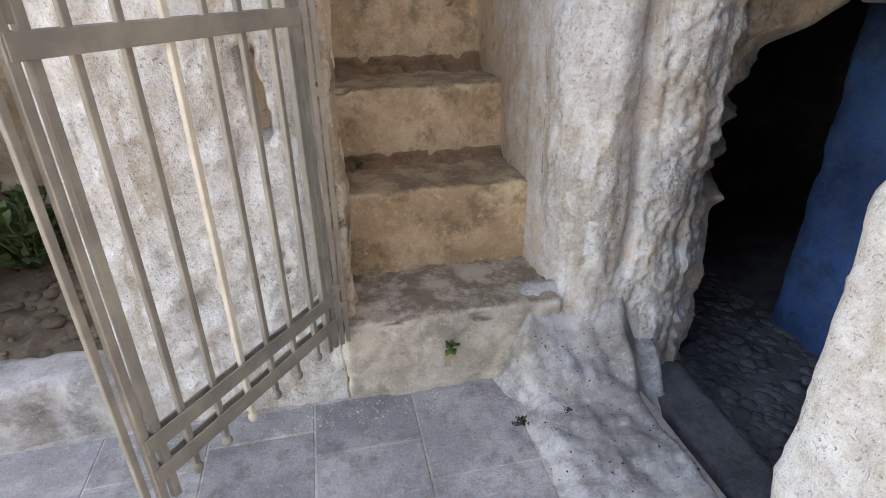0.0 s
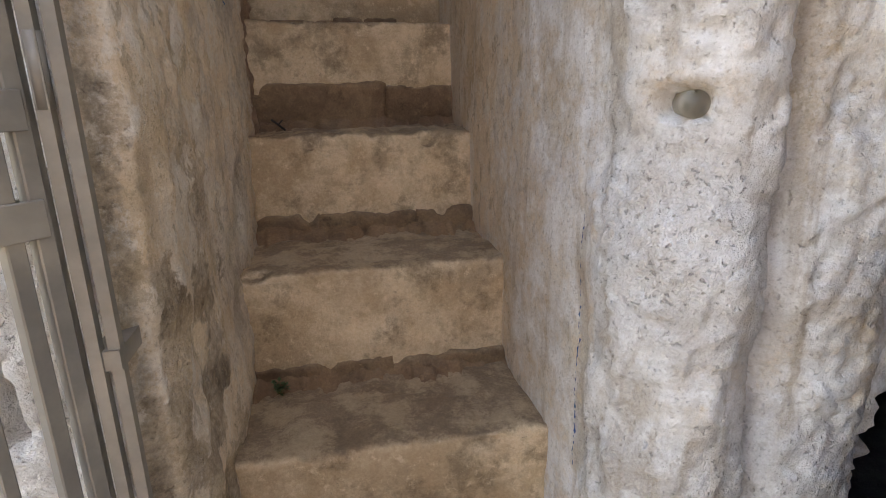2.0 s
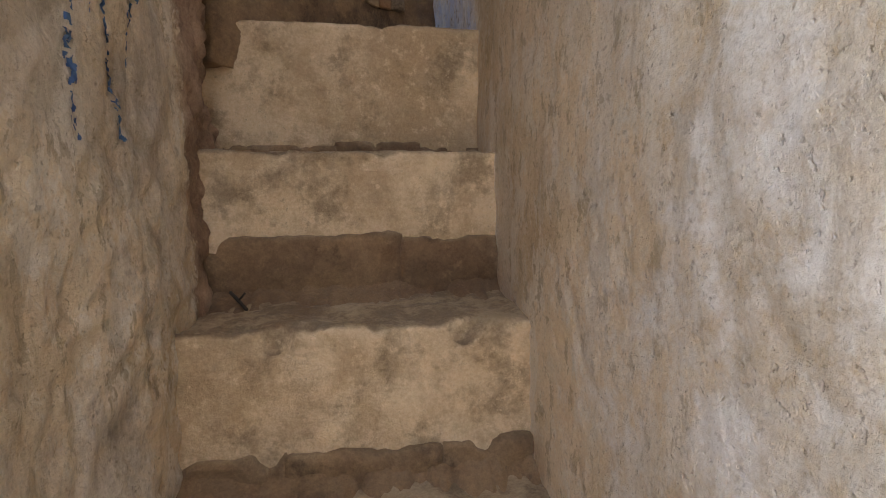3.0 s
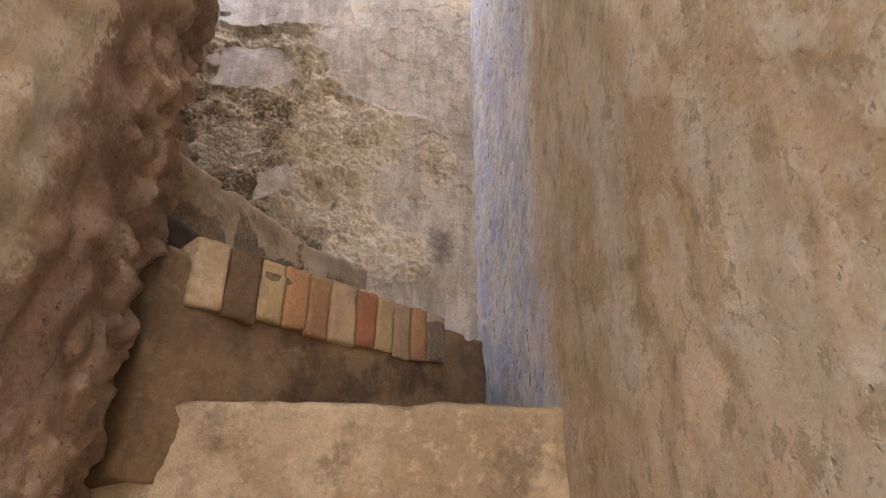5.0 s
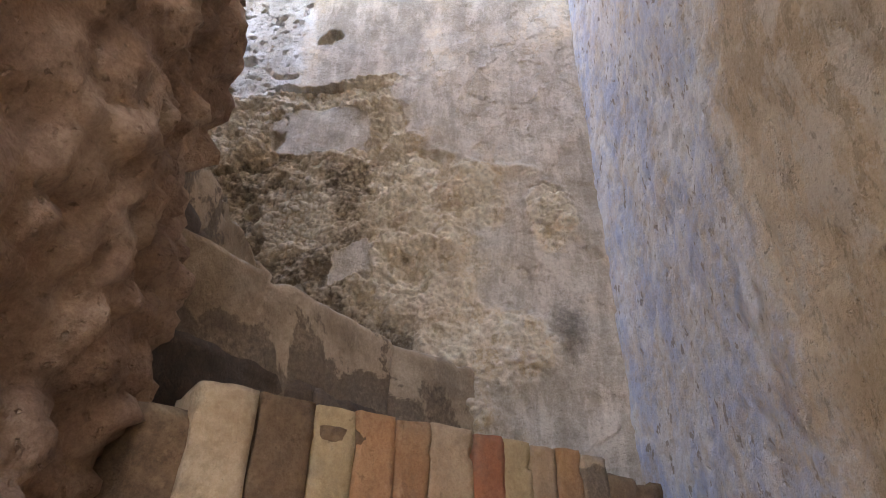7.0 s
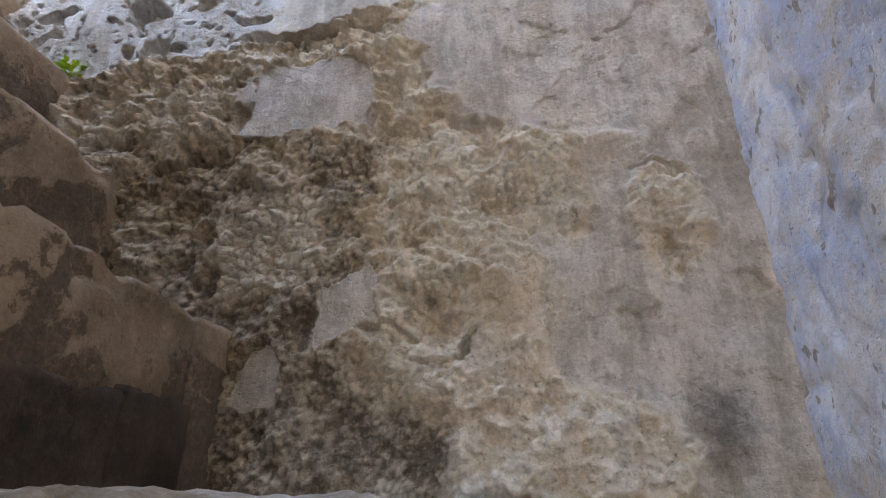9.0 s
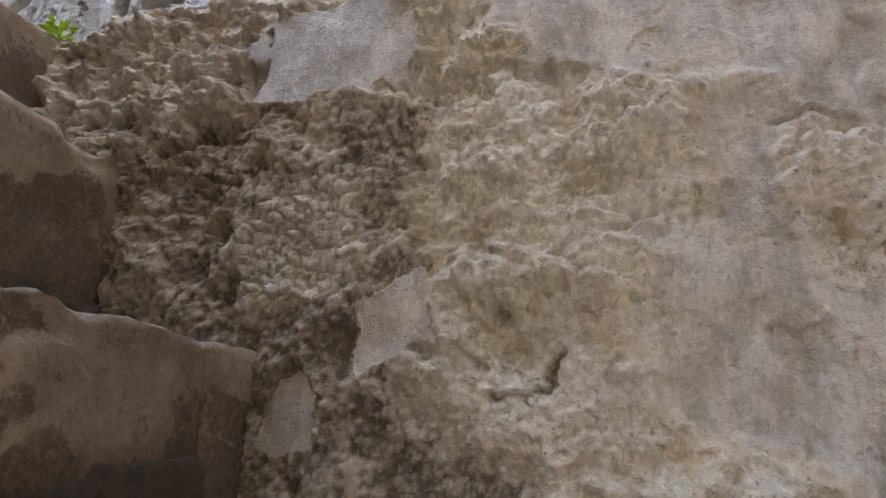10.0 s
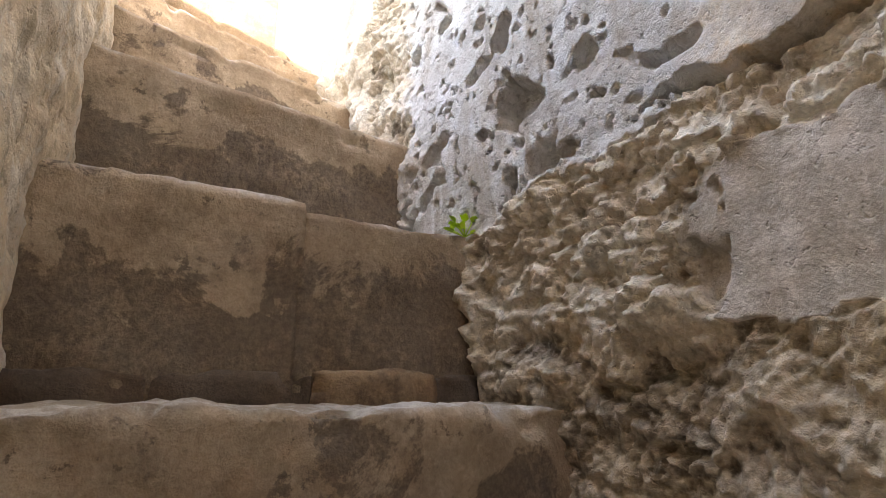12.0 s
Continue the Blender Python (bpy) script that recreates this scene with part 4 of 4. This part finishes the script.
def plant_thing(name, base, out, count, reach, leaf, material, label, category, seed):
    rng = random.Random(seed)
    thing = tagged(new(name), label, category)
    stems, leaves = bmesh.new(), bmesh.new()
    base, out = Vector(base), Vector(out).normalized()
    for _ in range(count):
        way = (out + Vector((rng.uniform(-1, 1), rng.uniform(-1, 1), rng.uniform(-0.6, 1.0))) * 0.9).normalized()
        tip = base + way * reach * rng.uniform(0.35, 1.0)
        rail_box(stems, base, tip, leaf * 0.05, leaf * 0.05)
        for _ in range(3):
            leaf_mesh(leaves, tip, way + Vector((rng.uniform(-1, 1), rng.uniform(-1, 1), rng.uniform(-0.8, 0.8))), leaf * rng.uniform(0.7, 1.2), leaf * rng.uniform(0.3, 0.5))
    part("stem", stems, material, thing)
    part("foliage", leaves, material, thing)
    return thing


plant_thing("wall_plant", (0.40, 1.735, 0.20), (0, -1, 0.2), 12, 0.035, 0.022, LEAF, "small green weed rooted in the pale step face", "plant", 1)
plant_thing("seedling", (-0.93, 4.42, 4.02), (0.6, -0.5, 1), 10, 0.042, 0.02, LEAF_BRIGHT, "bright green seedling growing on a stone step", "plant", 2)
plant_thing("moss", (0.12, 2.42, 0.735), (0.4, -0.3, 0.8), 26, 0.035, 0.012, LEAF_DARK, "dark green moss in the corner of a step", "plant", 3)
for k in range(5):
    plant_thing("shrub", (-1.45 - 0.13 * k, 2.75 + 0.1 * (k % 3), 0.25), (0.1, -0.3, 1), 60, 0.38, 0.06, LEAF_DARK, "dark leafy shrub in the side passage", "shrub", 10 + k)


def debris_thing(name, base, spread, count, label, seed):
    rng = random.Random(seed)
    bm = bmesh.new()
    for _ in range(count):
        a = Vector(base) + Vector((rng.gauss(0, spread), rng.gauss(0, spread), rng.uniform(0.0, spread * 0.8)))
        b = a + Vector((rng.uniform(-1, 1), rng.uniform(-1, 1), rng.uniform(-0.3, 0.3))) * spread
        rail_box(bm, a, b, 0.002, 0.0015)
    return tagged(part(name, bm, DEBRIS), label, "debris")


debris_thing("dry_debris", (0.60, 1.46, 0.01), 0.012, 60, "small clump of dark dry leaves on the floor", 1)
debris_thing("dry_debris", (0.78, 1.44, 0.05), 0.006, 24, "dark dry crumbs on the pale rock", 2)
twig = bmesh.new()
rail_box(twig, (0.11, 3.16, 1.47), (0.16, 3.10, 1.435), 0.003, 0.003)
rail_box(twig, (0.135, 3.13, 1.453), (0.15, 3.14, 1.47), 0.002, 0.002)
tagged(part("twig", twig, DEBRIS), "thin dark twig lying on a step", "twig")

# The drain in the rock beside the entrance.
drain = tagged(new("drain_pipe"), "short grey iron pipe end set in limewashed rock", "pipe")
out_way = Vector((-0.38, -0.925, 0))
mouth = Vector((0.905, 1.782, 1.545)) + out_way * (right_relief((0.90, 1.78, 1.63))[0] - 0.060)
turn = out_way.to_track_quat("Z", "Y").to_matrix().to_4x4()
bm = bmesh.new()
for r in (0.023, 0.019):
    bmesh.ops.create_cone(bm, cap_ends=False, segments=24, radius1=r, radius2=r, depth=0.08, matrix=Matrix.Translation(mouth) @ turn)
bmesh.ops.bridge_loops(bm, edges=[e for e in bm.edges if e.is_boundary and all((v.co - mouth).dot(out_way) > 0 for v in e.verts)])
part("pipe", bm, STEEL, drain)
bm = bmesh.new()
bmesh.ops.create_icosphere(bm, subdivisions=2, radius=0.015, matrix=Matrix.Translation(mouth + out_way * 0.020 + Vector((0.004, 0, -0.009))))
part("plug", bm, RUST, drain, "rusty brown plug")
# Dark disc closing the pipe, its colour standing in for the hollow's shade.
bm = bmesh.new()
bmesh.ops.create_circle(bm, cap_ends=True, segments=24, radius=0.0195, matrix=Matrix.Translation(mouth + out_way * 0.014) @ turn)
part("bore", bm, DEBRIS, drain, "dark disc for the shade inside the pipe")


def paint_stroke(parent, relief, x, side, y, slope, z_low, z_high, width, seed):
    """Dabs and dribbles of old paint that follow the wall's face, broken where it has flaked off."""
    verts, faces, keep = [], [], []
    n = max(4, int((z_high - z_low) / 0.0025))
    for j in range(n + 1):
        z = z_low + (z_high - z_low) * j / n
        mid = y + slope * (z - z_low) + 0.004 * fbm((0.3 * seed, seed, z), 12, 3, seed)
        w = width * (0.7 + 0.7 * fbm((seed, 1, z), 26, 3, 2))
        for k in range(15):
            yy = mid + w * (k / 7 - 1)
            verts.append((x + side * (relief((x, yy, z))[0] + 0.0035), yy, z))
            keep.append(fbm((seed, yy, z), 95, 3, seed) - 0.5 * abs(k / 7 - 1) ** 2 > -0.16)
    for j in range(n):
        for k in range(14):
            a = j * 15 + k
            q = (a, a + 1, a + 16, a + 15)
            if sum(keep[v] for v in q) > 2:
                faces.append(q)
    mesh_object("paint_stroke", verts, faces, BLUE_PAINT, parent, "faded blue paint")


for k, (y, slope, z0, z1, w) in enumerate(((2.565, -0.05, 1.80, 1.95, 0.016), (2.57, 0.0, 1.93, 2.10, 0.012), (2.715, -0.25, 1.81, 2.08, 0.014), (2.79, 0.0, 2.03, 2.12, 0.014), (2.62, 0.0, 1.98, 2.06, 0.006), (2.76, 0.05, 1.93, 2.04, 0.005), (2.55, 0.0, 2.06, 2.13, 0.022))):
    paint_stroke(wall_left, left_relief, 0.053, 1, y, slope, z0, z1, w, 3.0 + k)
paint_stroke(wall_right, right_relief, 0.826, -1, 1.955, 0.03, 0.72, 1.12, 0.006, 20.0)
paint_stroke(wall_right, right_relief, 0.826, -1, 1.97, 0.03, 1.14, 1.32, 0.004, 21.0)
